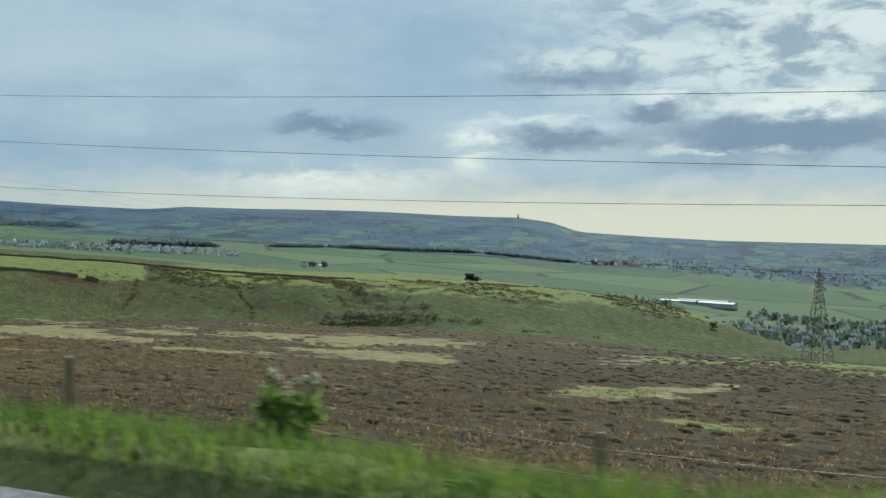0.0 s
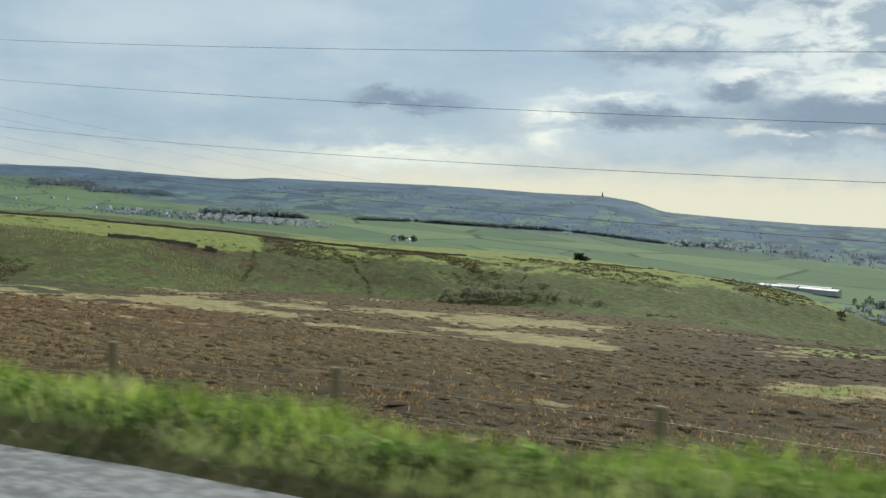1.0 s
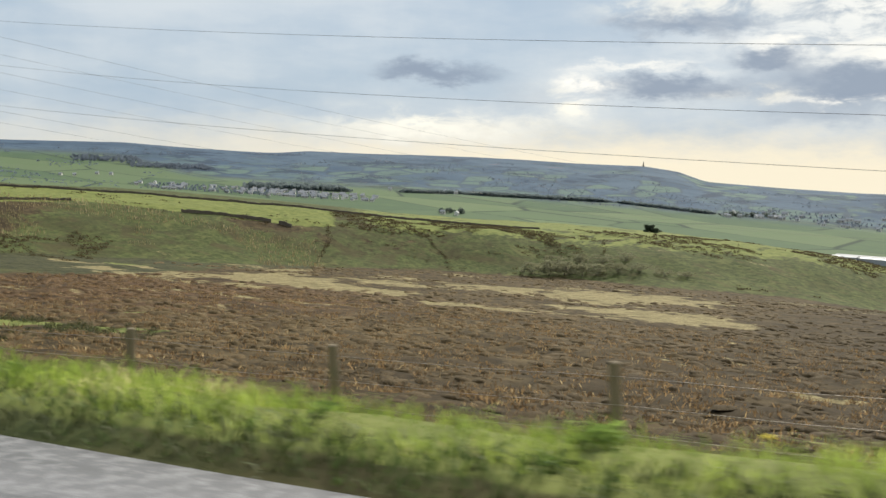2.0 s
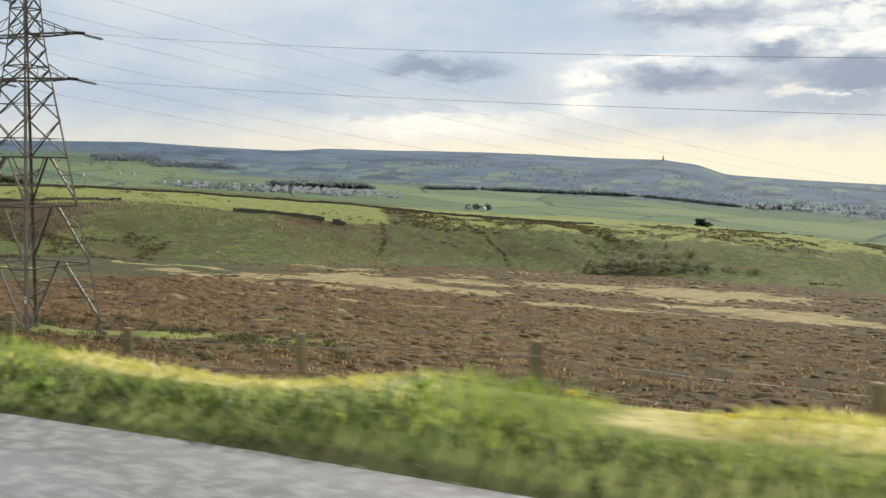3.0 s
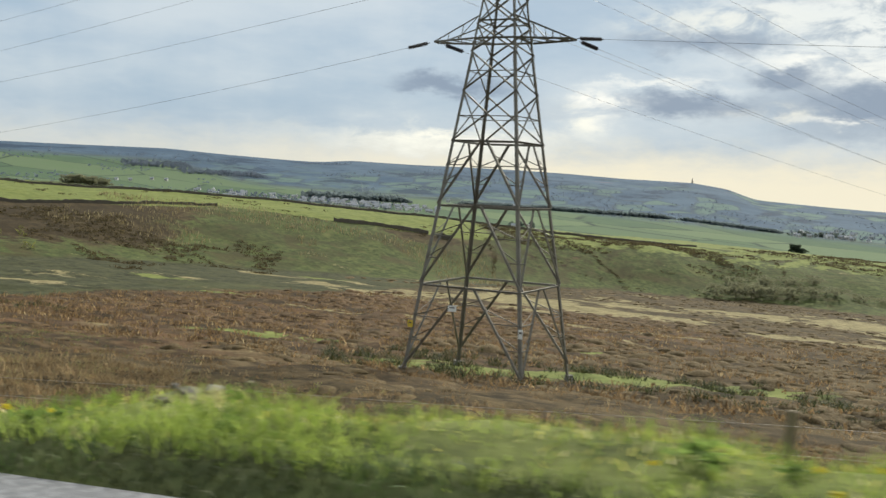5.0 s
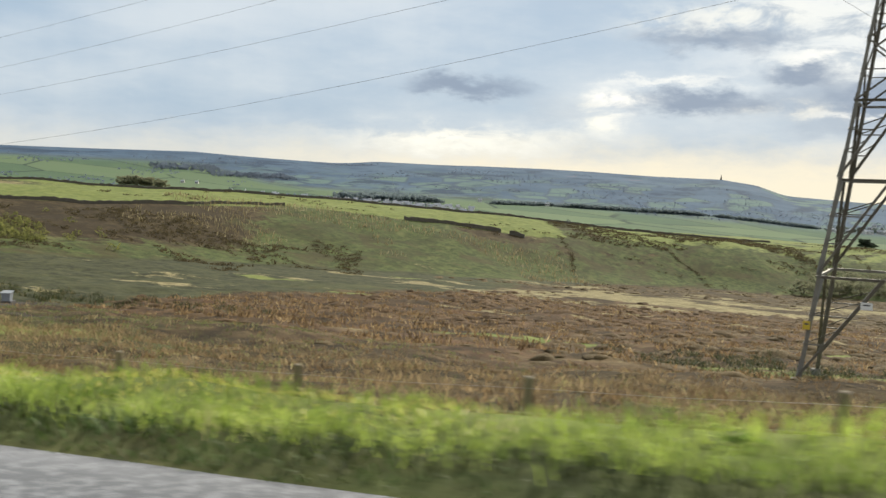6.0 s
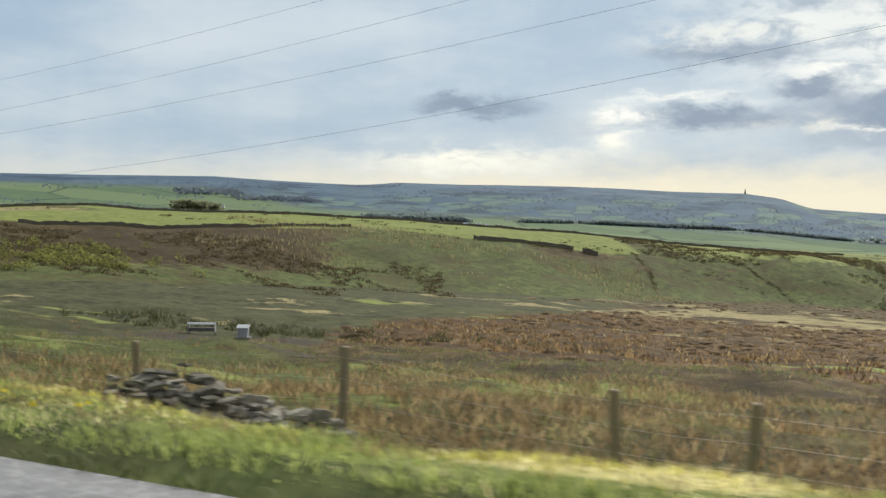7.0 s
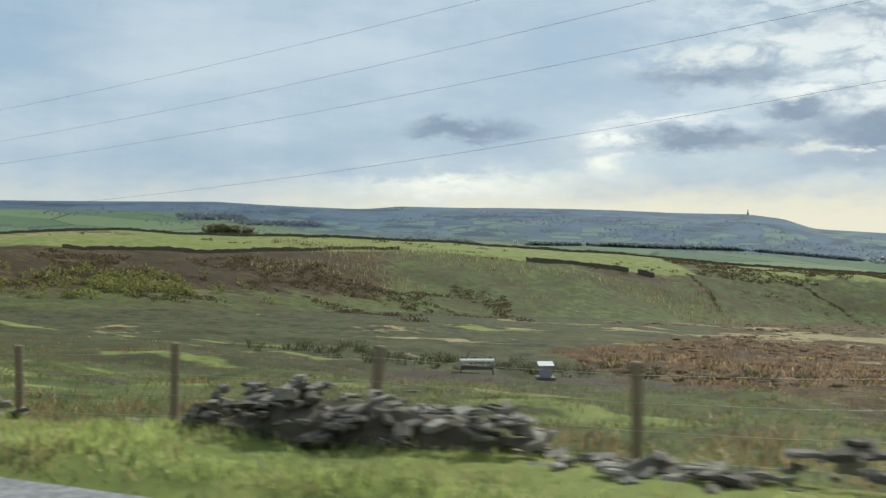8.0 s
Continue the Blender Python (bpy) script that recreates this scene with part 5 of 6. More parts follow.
def field_wall(points, tall, label, seed):
    """A dry-stone wall that follows the land between the points of the plan, with an uneven, gapped top."""
    rng = random.Random(seed)
    bm = bmesh.new()
    prev = None
    for (x0, y0), (x1, y1) in zip(points[:-1], points[1:]):
        k = max(1, int(math.hypot(x1 - x0, y1 - y0) / 1.2))
        side = Vector((-(y1 - y0), x1 - x0, 0)).normalized() * 0.32
        for i in range(k):
            x, y = x0 + (x1 - x0) * i / k, y0 + (y1 - y0) * i / k
            z = height_at(x, y)
            h = tall * rng.uniform(0.72, 1.12)
            ring = [bm.verts.new(q) for q in (Vector((x, y, z - 0.4)) - side, Vector((x, y, z + h)) - side * 0.6, Vector((x, y, z + h * rng.uniform(0.95, 1.08))) + side * 0.6, Vector((x, y, z - 0.4)) + side)]
            if prev:
                for a in range(3):
                    bm.faces.new((prev[a], ring[a], ring[a + 1], prev[a + 1]))
            else:
                bm.faces.new(ring)
            prev = ring
    bm.faces.new(prev[::-1])
    me = bpy.data.meshes.new("dry_stone_wall")
    bmesh.ops.recalc_face_normals(bm, faces=bm.faces)
    bm.to_mesh(me)
    bm.free()
    me.materials.append(MAT_DARKSTONE)
    return tagged(new("dry_stone_wall", me), label, "wall", group="dry-stone walls")


field_wall([(-365.2, 153.5), (-350.2, 173), (-340, 186), (-334.5, 210.6), (-334.5, 231), (-327, 241.5)], 0.95, "dark dry-stone wall between brown moor and the green field", 1)
field_wall([(-298, 263.3), (-289.5, 272), (-282, 279.4), (-273.2, 285)], 1.2, "short dark dry-stone wall on the hillside", 2)
field_wall([(-272, 286), (-266, 287.5)], 1.5, "broken stub of dark dry-stone wall", 3)
field_wall([(-445, 192), (-425, 220), (-398, 236), (-376, 256), (-360, 270), (-338, 288), (-306, 316), (-276, 335), (-246, 358), (-212, 385)], 0.9, "long dark dry-stone wall along the ridge crest", 4)


# ---- buildings ----
def build_render(n, p):
    r = n.add("ShaderNodeObjectInfo").outputs["Random"]
    c = n.mix(r, (0.40, 0.39, 0.36), (0.84, 0.83, 0.80))
    return {"color": n.mix(n.m("MULTIPLY", n.noise(p, 0.8), 0.3), c, (0.3, 0.29, 0.27)), "rough": 0.85}


MAT_HOUSE = material("stone and render", build_render)
MAT_SLATE = material("slate", lambda n, p: {"color": n.mix(n.noise(p, 1.5, 4.0), (0.22, 0.23, 0.26), (0.42, 0.43, 0.46)), "rough": 0.7})
MAT_GLASSY = material("window glass", lambda n, p: {"color": n.mix(n.noise(p, 2.0), (0.02, 0.025, 0.03), (0.04, 0.05, 0.06)), "rough": 0.15, "spec": 0.5})
MAT_SHEET = material("pale sheet roofing", lambda n, p: {"color": n.mix(n.noise(n.scaled(p, 0.3, 3, 1), 1.0), (0.46, 0.48, 0.51), (0.66, 0.68, 0.70)), "rough": 0.65})


def box(bm, x0, x1, y0, y1, z0, z1):
    v = [bm.verts.new((x, y, z)) for z in (z0, z1) for y in (y0, y1) for x in (x0, x1)]
    for f in ((0, 2, 3, 1), (4, 5, 7, 6), (0, 1, 5, 4), (2, 6, 7, 3), (0, 4, 6, 2), (1, 3, 7, 5)):
        bm.faces.new([v[i] for i in f])


def house(length, deep, wall, label):
    """A gabled house with its foot at the origin: walls, roof, chimney and windows."""
    ob = tagged(new("house"), label, "house", group="distant houses")
    bm = bmesh.new()
    l, d, g = length / 2, deep / 2, deep * 0.38
    pts = [(-d, -1.5), (d, -1.5), (d, wall), (0, wall + g), (-d, wall)]
    rings = [[bm.verts.new((x, y, z)) for y, z in pts] for x in (-l, l)]
    for i in range(5):
        j = (i + 1) % 5
        bm.faces.new((rings[0][i], rings[0][j], rings[1][j], rings[1][i]))
    bm.faces.new(rings[0][::-1])
    bm.faces.new(rings[1])
    walls = part("wall", bm, MAT_HOUSE, ob)
    bm = bmesh.new()
    for sgn in (-1, 1):
        a = [(sgn * (d + 0.25), wall - 0.12), (0, wall + g + 0.06), (0, wall + g + 0.22), (sgn * (d + 0.25), wall + 0.04)]
        r = [[bm.verts.new((x, y, z)) for y, z in a] for x in (-l - 0.15, l + 0.15)]
        for i in range(4):
            j = (i + 1) % 4
            bm.faces.new((r[0][i], r[0][j], r[1][j], r[1][i]))
        bm.faces.new(r[0][::-1])
        bm.faces.new(r[1])
    roof = part("roof", bm, MAT_SLATE, ob)
    bm = bmesh.new()
    box(bm, l - 0.9, l - 0.3, -0.3, 0.3, wall + g - 0.4, wall + g + 0.7)
    part("chimney", bm, MAT_HOUSE, roof)
    for x in (-l * 0.5, l * 0.5):
        bm = bmesh.new()
        box(bm, x - 0.5, x + 0.5, -d - 0.03, -d + 0.05, wall * 0.35, wall * 0.75)
        part("window", bm, MAT_GLASSY, walls)
    return ob


def settle(first, spots):
    """Copies of a house on the land."""
    for i, (x, y, turn) in enumerate(spots):
        m = Matrix.Translation((x, y, height_at(x, y))) @ pose(0, 0, 0, 0, 0, turn)
        if i == 0:
            first.matrix_basis = m
        else:
            copy_thing(first, m)


def village():
    rng = random.Random(21)
    kinds = [house(3.8, 2.8, 1.7, "small pale gabled house in the distant village"), house(6.6, 3.0, 1.7, "row of pale stone cottages in the distant village"),
             house(3.6, 2.8, 1.9, "pale rendered house with a slate roof in the village")]
    spots = [[], [], []]
    for row in range(7):
        for k in range(24):
            t = (k - 6 + rng.uniform(-0.3, 0.3)) / 14
            off = row * 10 + rng.uniform(-3, 3)
            x, y = -756 + 118 * t - 0.58 * off, 755 + 87 * t + 0.80 * off
            if rng.random() < (0.9 if t > 0.25 else 0.42):
                spots[rng.randrange(3)].append((x, y, 36 + rng.choice((0, 0, 90, 12, -10))))
    for k in range(4):
        az = radians(47 + k * 0.75 + rng.uniform(-0.3, 0.3))
        r = rng.uniform(1120, 1180)
        spots[rng.randrange(3)].append((-80 - r * math.sin(az), r * math.cos(az), 36 + rng.uniform(-20, 20)))
    for first, places in zip(kinds, spots):
        settle(first, places)


def town():
    rng = random.Random(22)
    kinds = [house(4.6, 3.2, 2.6, "pale gabled house in the distant town"), house(8.0, 3.4, 2.8, "long pale terrace in the distant town")]
    spots = [[], []]
    for k in range(46):
        az = radians(rng.uniform(-6, 11))
        r = rng.uniform(1195, 1330)
        spots[rng.random() < 0.35].append((-80 - r * math.sin(az), r * math.cos(az), rng.uniform(-25, 25)))
    for k in range(12):
        spots[0].append((rng.uniform(-335, -278), rng.uniform(1160, 1220), rng.uniform(0, 90)))
    for k in range(44):
        spots[rng.random() < 0.3].append((rng.uniform(-105, 40), rng.uniform(640, 850), rng.uniform(-30, 30)))
    spots[0] += [(-512, 826, 20), (-500, 832, 100), (-640, 1052, 40), (-628, 1060, 40), (-690, 1010, 30)]
    for first, places in zip(kinds, spots):
        settle(first, places)


def works():
    """The big pale-roofed shed in the valley."""
    ob = tagged(new("factory"), "large low factory with a pale sheet roof in the valley", "factory")
    ob.matrix_basis = Matrix.Translation((-146, 872, height_at(-146, 872))) @ pose(0, 0, 0, 0, 0, -12) @ Matrix.Diagonal((0.98, 0.9, 0.5, 1))
    for i, (x0, x1, y0, y1, h) in enumerate(((-36, -17, -5, 6, 4.2), (-15, -2, -9, 3, 5.0), (0, 13, -7, 5, 4.4), (14, 34, -15, -2, 5.2), (-24, 22, 7.3, 14, 5.5))):
        bm = bmesh.new()
        box(bm, x0, x1, y0, y1, -3, h)
        part("wall", bm, MAT_SLATE, ob)
        bm = bmesh.new()
        ym = (y0 + y1) / 2
        pts = [(y0 - 0.4, h - 0.1), (ym, h + 1.6), (y1 + 0.4, h - 0.1), (y1 + 0.4, h + 0.15), (ym, h + 1.85), (y0 - 0.4, h + 0.15)]
        r = [[bm.verts.new((x, y, z)) for y, z in pts] for x in (x0 - 0.4, x1 + 0.4)]
        for a in range(6):
            b = (a + 1) % 6
            bm.faces.new((r[0][a], r[0][b], r[1][b], r[1][a]))
        bm.faces.new(r[0][::-1])
        bm.faces.new(r[1])
        part("roof", bm, MAT_SHEET if i in (0, 2, 3) else MAT_SLATE, ob)


village()
town()
works()


def monument():
    """The stone tower on the far hill's end."""
    az, r = radians(17.3), 1795
    x, y = -80 - r * math.sin(az), r * math.cos(az)
    ob = tagged(new("monument_tower"), "dark stone monument tower on the far hilltop", "tower")
    ob.matrix_basis = Matrix.Translation((x, y, height_at(x, y) - 0.5)) @ Matrix.Scale(0.72, 4)
    bm = bmesh.new()
    tube(bm, (0, 0, -2), (0, 0, 3.6), 2.3, 2.0, 8)
    part("plinth", bm, MAT_DARKSTONE, ob)
    bm = bmesh.new()
    tube(bm, (0, 0, 3.6), (0, 0, 10.5), 1.35, 0.8, 8)
    tube(bm, (0, 0, 10.5), (0, 0, 12.6), 0.8, 0.12, 8)
    part("shaft", bm, MAT_DARKSTONE, ob)
    bm = bmesh.new()
    tube(bm, (0, 0, 3.5), (0, 0, 4.1), 2.6, 2.6, 8)
    part("balcony", bm, MAT_DARKSTONE, ob)


monument()


# ---- tumbled wall beside the road ----
def stone_meshes():
    rng = random.Random(31)
    out = []
    for k in range(16):
        bm = bmesh.new()
        if k < 7:      # flat slabs
            lx, ly, lz = rng.uniform(0.12, 0.21), rng.uniform(0.08, 0.14), rng.uniform(0.018, 0.038)
        elif k < 12:   # wall blocks
            lx, ly, lz = rng.uniform(0.11, 0.20), rng.uniform(0.07, 0.12), rng.uniform(0.04, 0.075)
        else:          # rubble
            lx, ly, lz = rng.uniform(0.05, 0.10), rng.uniform(0.04, 0.08), rng.uniform(0.025, 0.05)
        box(bm, -lx, lx, -ly, ly, -lz, lz)
        bmesh.ops.subdivide_edges(bm, edges=bm.edges[:], cuts=1, use_grid_fill=True)
        skew = rng.uniform(-0.35, 0.35)
        for v in bm.verts:
            r = (abs(v.co.x) / lx > 0.9) + (abs(v.co.y) / ly > 0.9) + (abs(v.co.z) / lz > 0.9)
            v.co *= 1.0 - 0.05 * (r >= 2) - 0.10 * (r >= 3) * rng.uniform(0, 1.6)
            v.co.x += skew * v.co.y
            v.co += Vector((rng.uniform(-1, 1) * lx * 0.16, rng.uniform(-1, 1) * ly * 0.18, rng.uniform(-1, 1) * lz * 0.28))
        me = bpy.data.meshes.new("stone")
        bmesh.ops.recalc_face_normals(bm, faces=bm.faces)
        bm.to_mesh(me)
        bm.free()
        me.materials.append(MAT_STONE)
        out.append(me)
    return out


STONES = stone_meshes()


def stone_heap(x, v, length, deep, tall, count, label, seed, size=0.62, sunk=0.0):
    """Fallen wall stones piled on the verge; each stone is a piece of the heap."""
    rng = random.Random(seed)
    ob = tagged(new("stone_heap"), label, "stone heap", group="tumbled wall")
    base = Vector((x, v + float(road_line(x)), 0))
    base.z = height_at(base.x, base.y)
    ob.location = base
    if tall > 0.4:
        bm = bmesh.new()
        bmesh.ops.create_icosphere(bm, subdivisions=3, radius=1.0)
        for q in bm.verts:
            w = 1 + 0.16 * noise.noise(q.co * 3.1 + Vector((seed, 0, 0)))
            z = max(q.co.z, -0.3)
            q.co = Vector((q.co.x * length * 0.40 * w, q.co.y * deep * 0.34 * w, z * tall * 0.60 * w))
            q.co.z += height_at(base.x + q.co.x, base.y + q.co.y) - base.z
        part("rubble_core", bm, MAT_DARKSTONE, ob, "dark packed rubble and soil inside the heap")
    for i in range(int(count * 1.9)):
        for _ in range(20):
            a, b = rng.uniform(-1, 1), rng.uniform(-1, 1)
            if a * a + b * b < 1:
                break
        px, py = a * length / 2, b * deep / 2
        top = tall * max(0.05, 1 - (a ** 4 + b * b)) ** 0.6 * (0.86 + 0.20 * math.sin(a * 4.3 + seed) * math.cos(a * 9 + seed))
        f = rng.uniform(0.15, 1) ** 0.5
        ground = height_at(base.x + px, base.y + py) - base.z
        st = new("stone", STONES[rng.randrange(16)])
        st.parent = ob
        steep = 12 + 20 * (1 - f)
        st.matrix_basis = Matrix.Translation((px, py, ground - sunk + max(0.02, top * f))) @ pose(0, 0, 0, rng.uniform(-steep, steep), rng.uniform(-steep, steep), rng.uniform(0, 360)) @ Matrix.Scale(size * rng.uniform(0.6, 1.2), 4)
    return ob


for k, (x, v, l, d, t, c) in enumerate(HEAPS):
    stone_heap(x, v, l, d, t, c, ("low scatter of grey gritstone from the fallen wall", "heap of grey gritstone from the fallen wall", "large heap of dark gritstone blocks from the fallen wall")[(t > 0.3) + (t > 0.5)], 300 + k, 0.62, 0.07 if t < 0.25 else 0.0)
for k, (x, v) in enumerate(((-75.5, 5.5), (-80.2, 5.5), (-84.3, 5.6), (-87.9, 5.6), (-90.6, 5.5), (-94.9, 5.6), (-97.0, 5.6), (-106.9, 5.6), (-112.4, 5.7), (-121, 5.8), (-131, 5.9))):
    stone_heap(x, v, 0.9, 0.45, 0.18, 5, "grey gritstone lying in the overgrown verge", 340 + k, 0.75, 0.04)


def slate_stack():
    """A neat stack of thin stone slabs."""
    rng = random.Random(41)
    ob = tagged(new("slab_stack"), "neat stack of thin weathered stone roofing slabs on the verge", "stone stack")
    x, v = -162.8, 6.75
    y = v + float(road_line(x))
    ob.matrix_basis = Matrix.Translation((x, y, height_at(x, y) + 0.20)) @ pose(0, 0, 0, 5, 4, 10)
    for i in range(13):
        bm = bmesh.new()
        l, d = 0.41 - 0.004 * i + rng.uniform(-0.05, 0.03), 0.30 + rng.uniform(-0.03, 0.03)
        box(bm, -l, l, -d, d, -0.012, 0.014)
        bmesh.ops.subdivide_edges(bm, edges=bm.edges[:], cuts=1, use_grid_fill=True)
        for w in bm.verts:
            w.co += Vector((rng.uniform(-0.015, 0.015), rng.uniform(-0.015, 0.015), rng.uniform(-0.003, 0.003)))
        slab = part("slab", bm, MAT_STONE, ob)
        slab.matrix_basis = Matrix.Translation((rng.uniform(-0.03, 0.03), rng.uniform(-0.02, 0.02), i * 0.034)) @ pose(0, 0, 0, rng.uniform(-1, 1), rng.uniform(-1, 1), rng.uniform(-7, 7))


slate_stack()


# ---- feeders on the moor ----
MAT_GALV = material("pale galvanised sheet", lambda n, p: {"color": n.mix(n.noise(p, 3.0), (0.26, 0.27, 0.28), (0.40, 0.41, 0.42)), "rough": 0.5, "metal": 0.4})
MAT_DULL = material("dull galvanised sheet", lambda n, p: {"color": n.mix(n.noise(p, 3.0), (0.22, 0.24, 0.27), (0.36, 0.38, 0.41)), "rough": 0.6, "metal": 0.4})
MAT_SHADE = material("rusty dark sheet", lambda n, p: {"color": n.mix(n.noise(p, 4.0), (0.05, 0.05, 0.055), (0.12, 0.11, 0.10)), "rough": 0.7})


def hay_rack(x, y, turn):
    ob = tagged(new("feed_trough"), "long galvanised sheep feeder with a curved lid on muddy ground", "trough")
    ob.matrix_basis = Matrix.Translation((x, y, height_at(x, y))) @ pose(0, 0, 0, 0, 0, turn) @ Matrix.Scale(0.66, 4)
    bm = bmesh.new()
    for i in range(9):
        a0, a1 = math.pi * i / 9, math.pi * (i + 1) / 9
        q = [(0.42 * math.cos(a), 0.95 + 0.16 * math.sin(a)) for a in (a0, a1)]
        bm.faces.new([bm.verts.new(p) for p in ((-1.35, q[0][0], q[0][1]), (1.35, q[0][0], q[0][1]), (1.35, q[1][0], q[1][1]), (-1.35, q[1][0], q[1][1]))])
    bmesh.ops.remove_doubles(bm, verts=bm.verts, dist=0.001)
    bmesh.ops.solidify(bm, geom=bm.faces[:], thickness=0.02)
    part("lid", bm, MAT_GALV, ob, "pale curved sheet lid")
    bm = bmesh.new()
    box(bm, -1.25, 1.25, -0.36, 0.36, 0.30, 0.62)
    part("tray", bm, MAT_SHADE, ob)
    for sx in (-1.28, 1.28):
        bm = bmesh.new()
        box(bm, sx - 0.02, sx + 0.02, -0.40, 0.40, 0.18, 0.96)
        part("end_panel", bm, MAT_GALV, ob)
        for sy in (-0.34, 0.34):
            bm = bmesh.new()
            tube(bm, (sx, sy, -0.15), (sx, sy, 0.4), 0.035)
            part("leg", bm, MAT_SHADE, ob)


def hopper(x, y, turn):
    ob = tagged(new("feed_hopper"), "upright galvanised feed hopper with a sloping lid", "hopper")
    ob.matrix_basis = Matrix.Translation((x, y, height_at(x, y))) @ pose(0, 0, 0, 0, 0, turn) @ Matrix.Scale(0.74, 4)
    bm = bmesh.new()
    box(bm, -0.45, 0.45, -0.42, 0.42, 0.16, 0.95)
    for v in bm.verts:
        if v.co.z > 0.5 and v.co.y > 0:
            v.co.z += 0.16
        if v.co.z < 0.5:
            v.co.x *= 0.8
            v.co.y *= 0.8
    part("bin", bm, MAT_DULL, ob)
    bm = bmesh.new()
    box(bm, -0.52, 0.52, -0.50, 0.50, 0.0, 0.04)
    for v in bm.verts:
        v.co.z += 1.02 + 0.17 * v.co.y
    part("lid", bm, MAT_GALV, ob)
    bm = bmesh.new()
    box(bm, -0.62, 0.62, -0.60, 0.60, 0.0, 0.18)
    part("tray", bm, MAT_SHADE, ob)


hay_rack(-190.0, 44.2, 33)
hopper(-185.6, 43.3, 33)


# ---- plants and small things on the verge ----
MAT_STEM = material("green stems", lambda n, p: {"color": n.mix(n.noise(p, 6.0), (0.07, 0.11, 0.03), (0.13, 0.19, 0.05)), "rough": 0.6})
MAT_BROAD = material("broad weed leaves", build_leaf((0.09, 0.16, 0.035), (0.27, 0.37, 0.10), 0.6))
MAT_CREAM = material("cream blossom", lambda n, p: {"color": n.mix(n.noise(p, 30.0), (0.55, 0.50, 0.36), (0.80, 0.77, 0.65)), "rough": 0.8})
MAT_DANDELION = material("dandelion yellow", lambda n, p: {"color": n.mix(n.noise(p, 20.0), (0.72, 0.55, 0.02), (0.82, 0.70, 0.05)), "rough": 0.7})


def flowering_weed(x, v, tall, seed):
    rng = np.random.default_rng(seed)
    y = v + float(road_line(x))
    ob = tagged(new("flowering_weed"), "tall leafy weed with cream flower heads in the verge", "plant")
    ob.location = (x, y, height_at(x, y))
    centres, radii = [], []
    for i in range(14):
        a = rng.uniform(0, 6.28)
        top = Vector((0.24 * math.cos(a) * rng.uniform(0.2, 1), 0.2 * math.sin(a), tall * rng.uniform(0.66, 1.0)))
        bm = bmesh.new()
        tube(bm, (0, 0, -0.05), top * 0.5 + Vector((0, 0, 0.05)), 0.010, 0.008, 5)
        tube(bm, top * 0.5 + Vector((0, 0, 0.05)), top, 0.008, 0.004, 5)
        part("stem", bm, MAT_STEM, ob)
        head = leaf_cloud("flower_head", [top], [(0.028, 0.028, 0.022)], 34, 0.016, MAT_CREAM, rng)
        head.parent = ob
        for f in (0.25, 0.45, 0.65):
            centres.append(top * f + Vector(rng.normal(0, 0.05, 3)))
            radii.append((0.10, 0.10, 0.10))
    leaves = leaf_cloud("leaves", centres, radii, 34, 0.06, MAT_BROAD, rng, 0.3)
    leaves.parent = ob


flowering_weed(-3.85, 6.0, 0.90, 5)


def broad_weeds():
    rng = np.random.default_rng(15)
    k = 150
    x, v = rng.uniform(-146, 8, k), rng.uniform(4.5, 5.4, k)
    y = v + road_line(x)
    r = rng.uniform(0.06, 0.15, k)
    ob = leaf_cloud("verge_weeds", on_land(x, y) + np.stack([0 * r, 0 * r, r * 0.5], -1), np.stack([r * 1.3, r * 1.3, r * 0.7], -1), 70, r * 0.38, MAT_BROAD, rng, 0.3)
    tagged(ob, "broad-leaved weeds and nettles among the verge grass", "weeds", kind="stuff")
    spots = np.concatenate([rng.normal(c, 1.1, m) for c, m in ((-109, 34), (-17.5, 9), (-40, 8), (-72, 8), (-83, 10), (-101, 12), (-141, 12), (-150, 8), (-60, 6))])
    v = rng.uniform(4.25, 4.9, len(spots))
    y = verge_v(spots, v) + road_line(spots)
    c = on_land(spots, y) + np.array([0, 0, 0.2])
    ob = leaf_cloud("dandelions", c, np.tile((0.024, 0.024, 0.010), (len(spots), 1)), 16, 0.024, MAT_DANDELION, rng)
    tagged(ob, "yellow dandelion heads along the road edge", "flowers", kind="stuff")


broad_weeds()


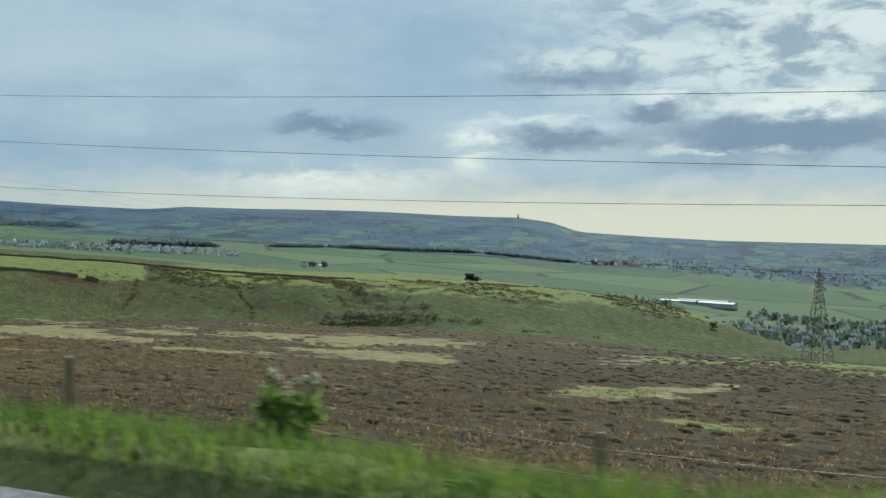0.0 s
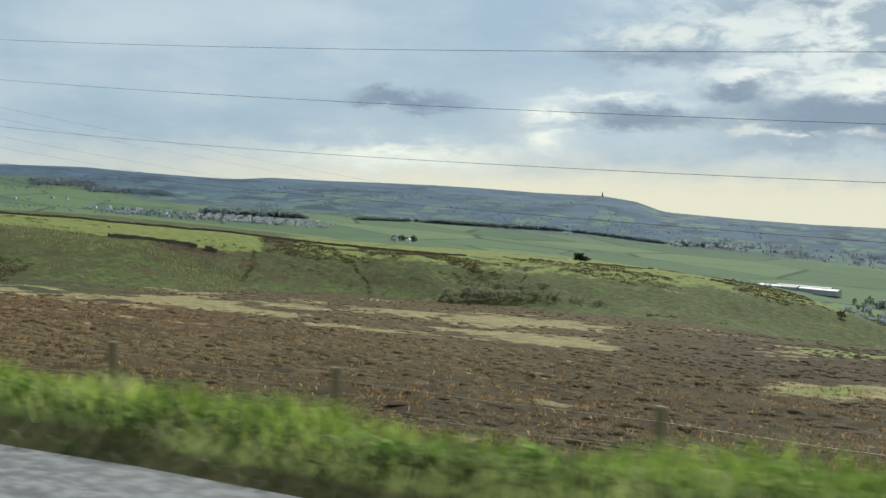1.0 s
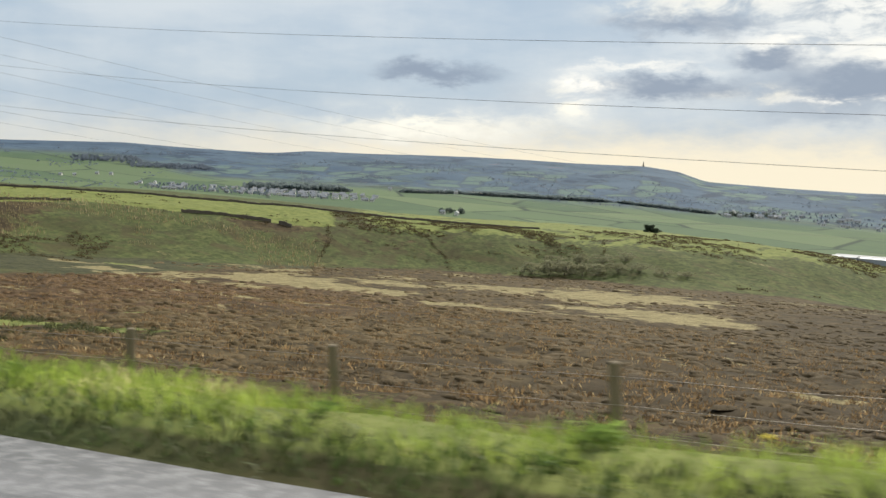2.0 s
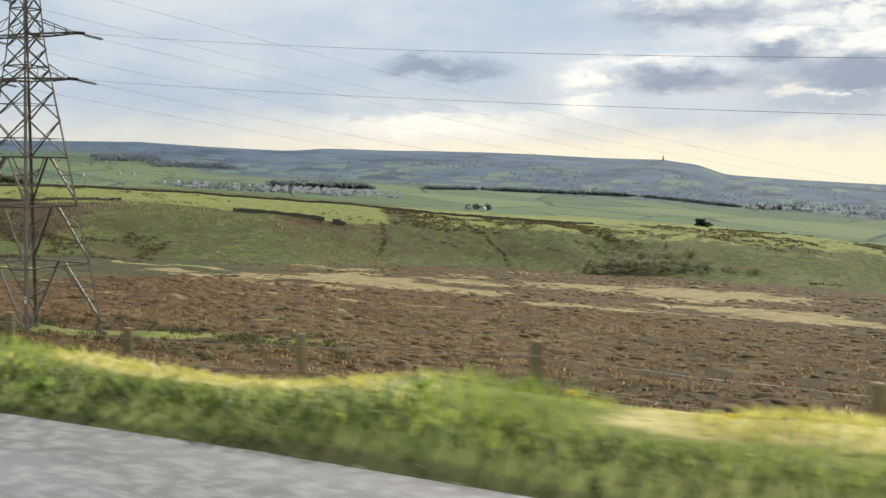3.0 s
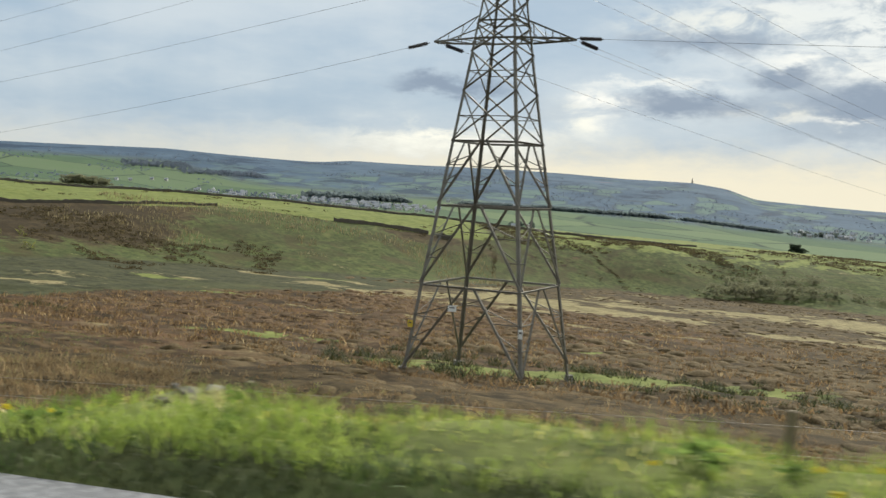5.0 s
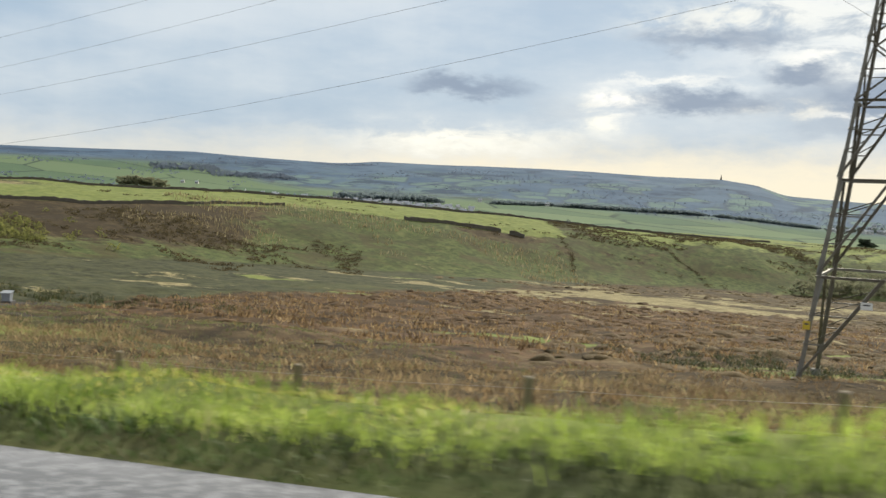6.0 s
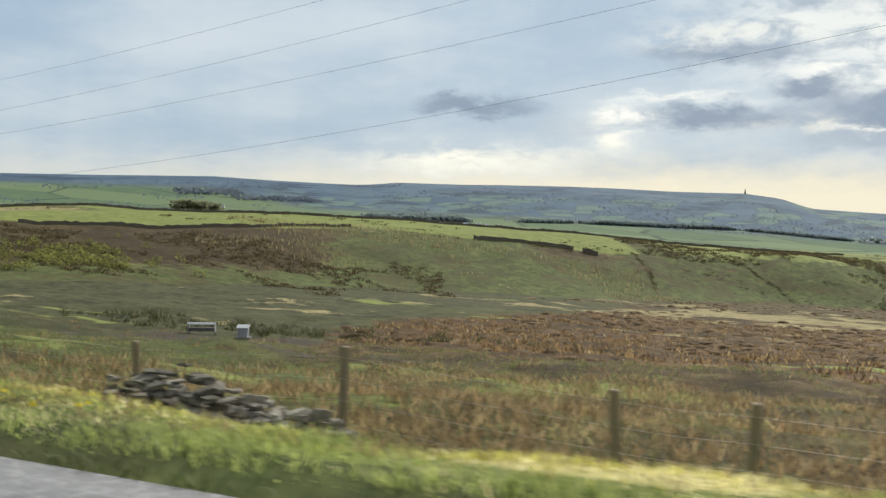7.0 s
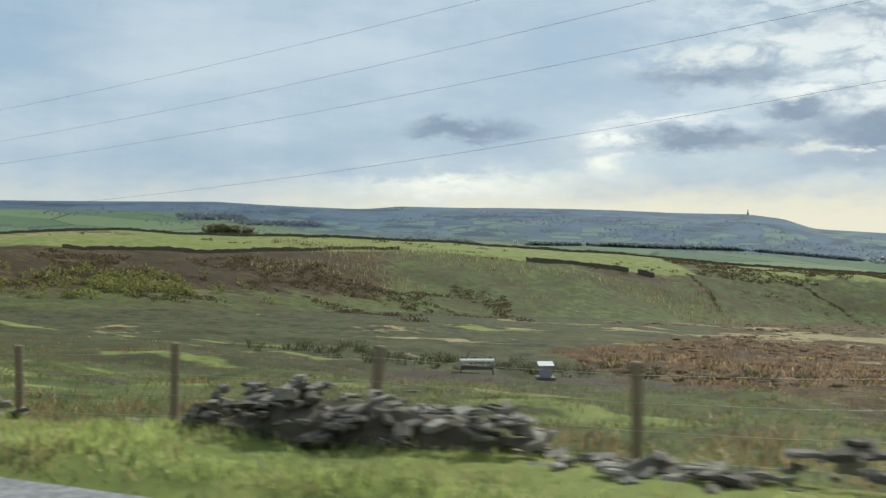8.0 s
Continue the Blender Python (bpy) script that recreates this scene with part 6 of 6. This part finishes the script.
def danger_signs():
    """The small plates on the pylon's legs."""
    MATS = (material("yellow plate", lambda n, p: {"color": n.mix(n.noise(p, 5.0), (0.55, 0.40, 0.04), (0.65, 0.48, 0.06)), "rough": 0.5}),
            material("white plate", lambda n, p: {"color": n.mix(n.noise(p, 5.0), (0.70, 0.70, 0.66), (0.80, 0.80, 0.77)), "rough": 0.5}))
    for (x, y, z), m, (w, h), label in (((-3.47, -3.56, 2.6), 0, (0.16, 0.20), "small yellow warning plate"), ((3.46, -3.55, 2.7), 1, (0.13, 0.26), "small white identification plate"),
                                        ((-0.9, -3.38, 3.7), 1, (0.26, 0.17), "small white notice plate")):
        bm = bmesh.new()
        box(bm, x - w, x + w, y - 0.02, y, z - h, z + h)
        plate = part("sign_plate", bm, MATS[m], main_pylon, label)
        bm = bmesh.new()
        box(bm, x - w * 0.6, x + w * 0.6, y - 0.026, y - 0.02, z + h * 0.1, z + h * 0.5)
        part("marking", bm, MAT_SHADE, plate)


danger_signs()


def litter(x, v, size, seed):
    """A crumpled scrap of white paper caught in the grass."""
    rng = random.Random(seed)
    y = v + float(road_line(x))
    bm = bmesh.new()
    bmesh.ops.create_grid(bm, x_segments=5, y_segments=4, size=size)
    for w in bm.verts:
        w.co.z += rng.uniform(-0.25, 0.25) * size
        w.co.x += rng.uniform(-0.12, 0.12) * size
        w.co.y *= 0.7
    bmesh.ops.solidify(bm, geom=bm.faces[:], thickness=0.003)
    me = bpy.data.meshes.new("litter")
    bm.to_mesh(me)
    bm.free()
    me.materials.append(MAT_PAPER)
    ob = tagged(new("litter", me), "crumpled scrap of white paper in the verge grass", "litter")
    ob.matrix_basis = Matrix.Translation((x, y, height_at(x, y) + 0.09)) @ pose(0, 0, 0, 35, rng.uniform(-15, 15), rng.uniform(-20, 20))


MAT_PAPER = material("white paper", lambda n, p: {"color": n.mix(n.noise(p, 9.0), (0.66, 0.68, 0.66), (0.82, 0.83, 0.80)), "rough": 0.7})
litter(-12.85, 4.6, 0.05, 1)
litter(-35.2, 4.45, 0.035, 2)
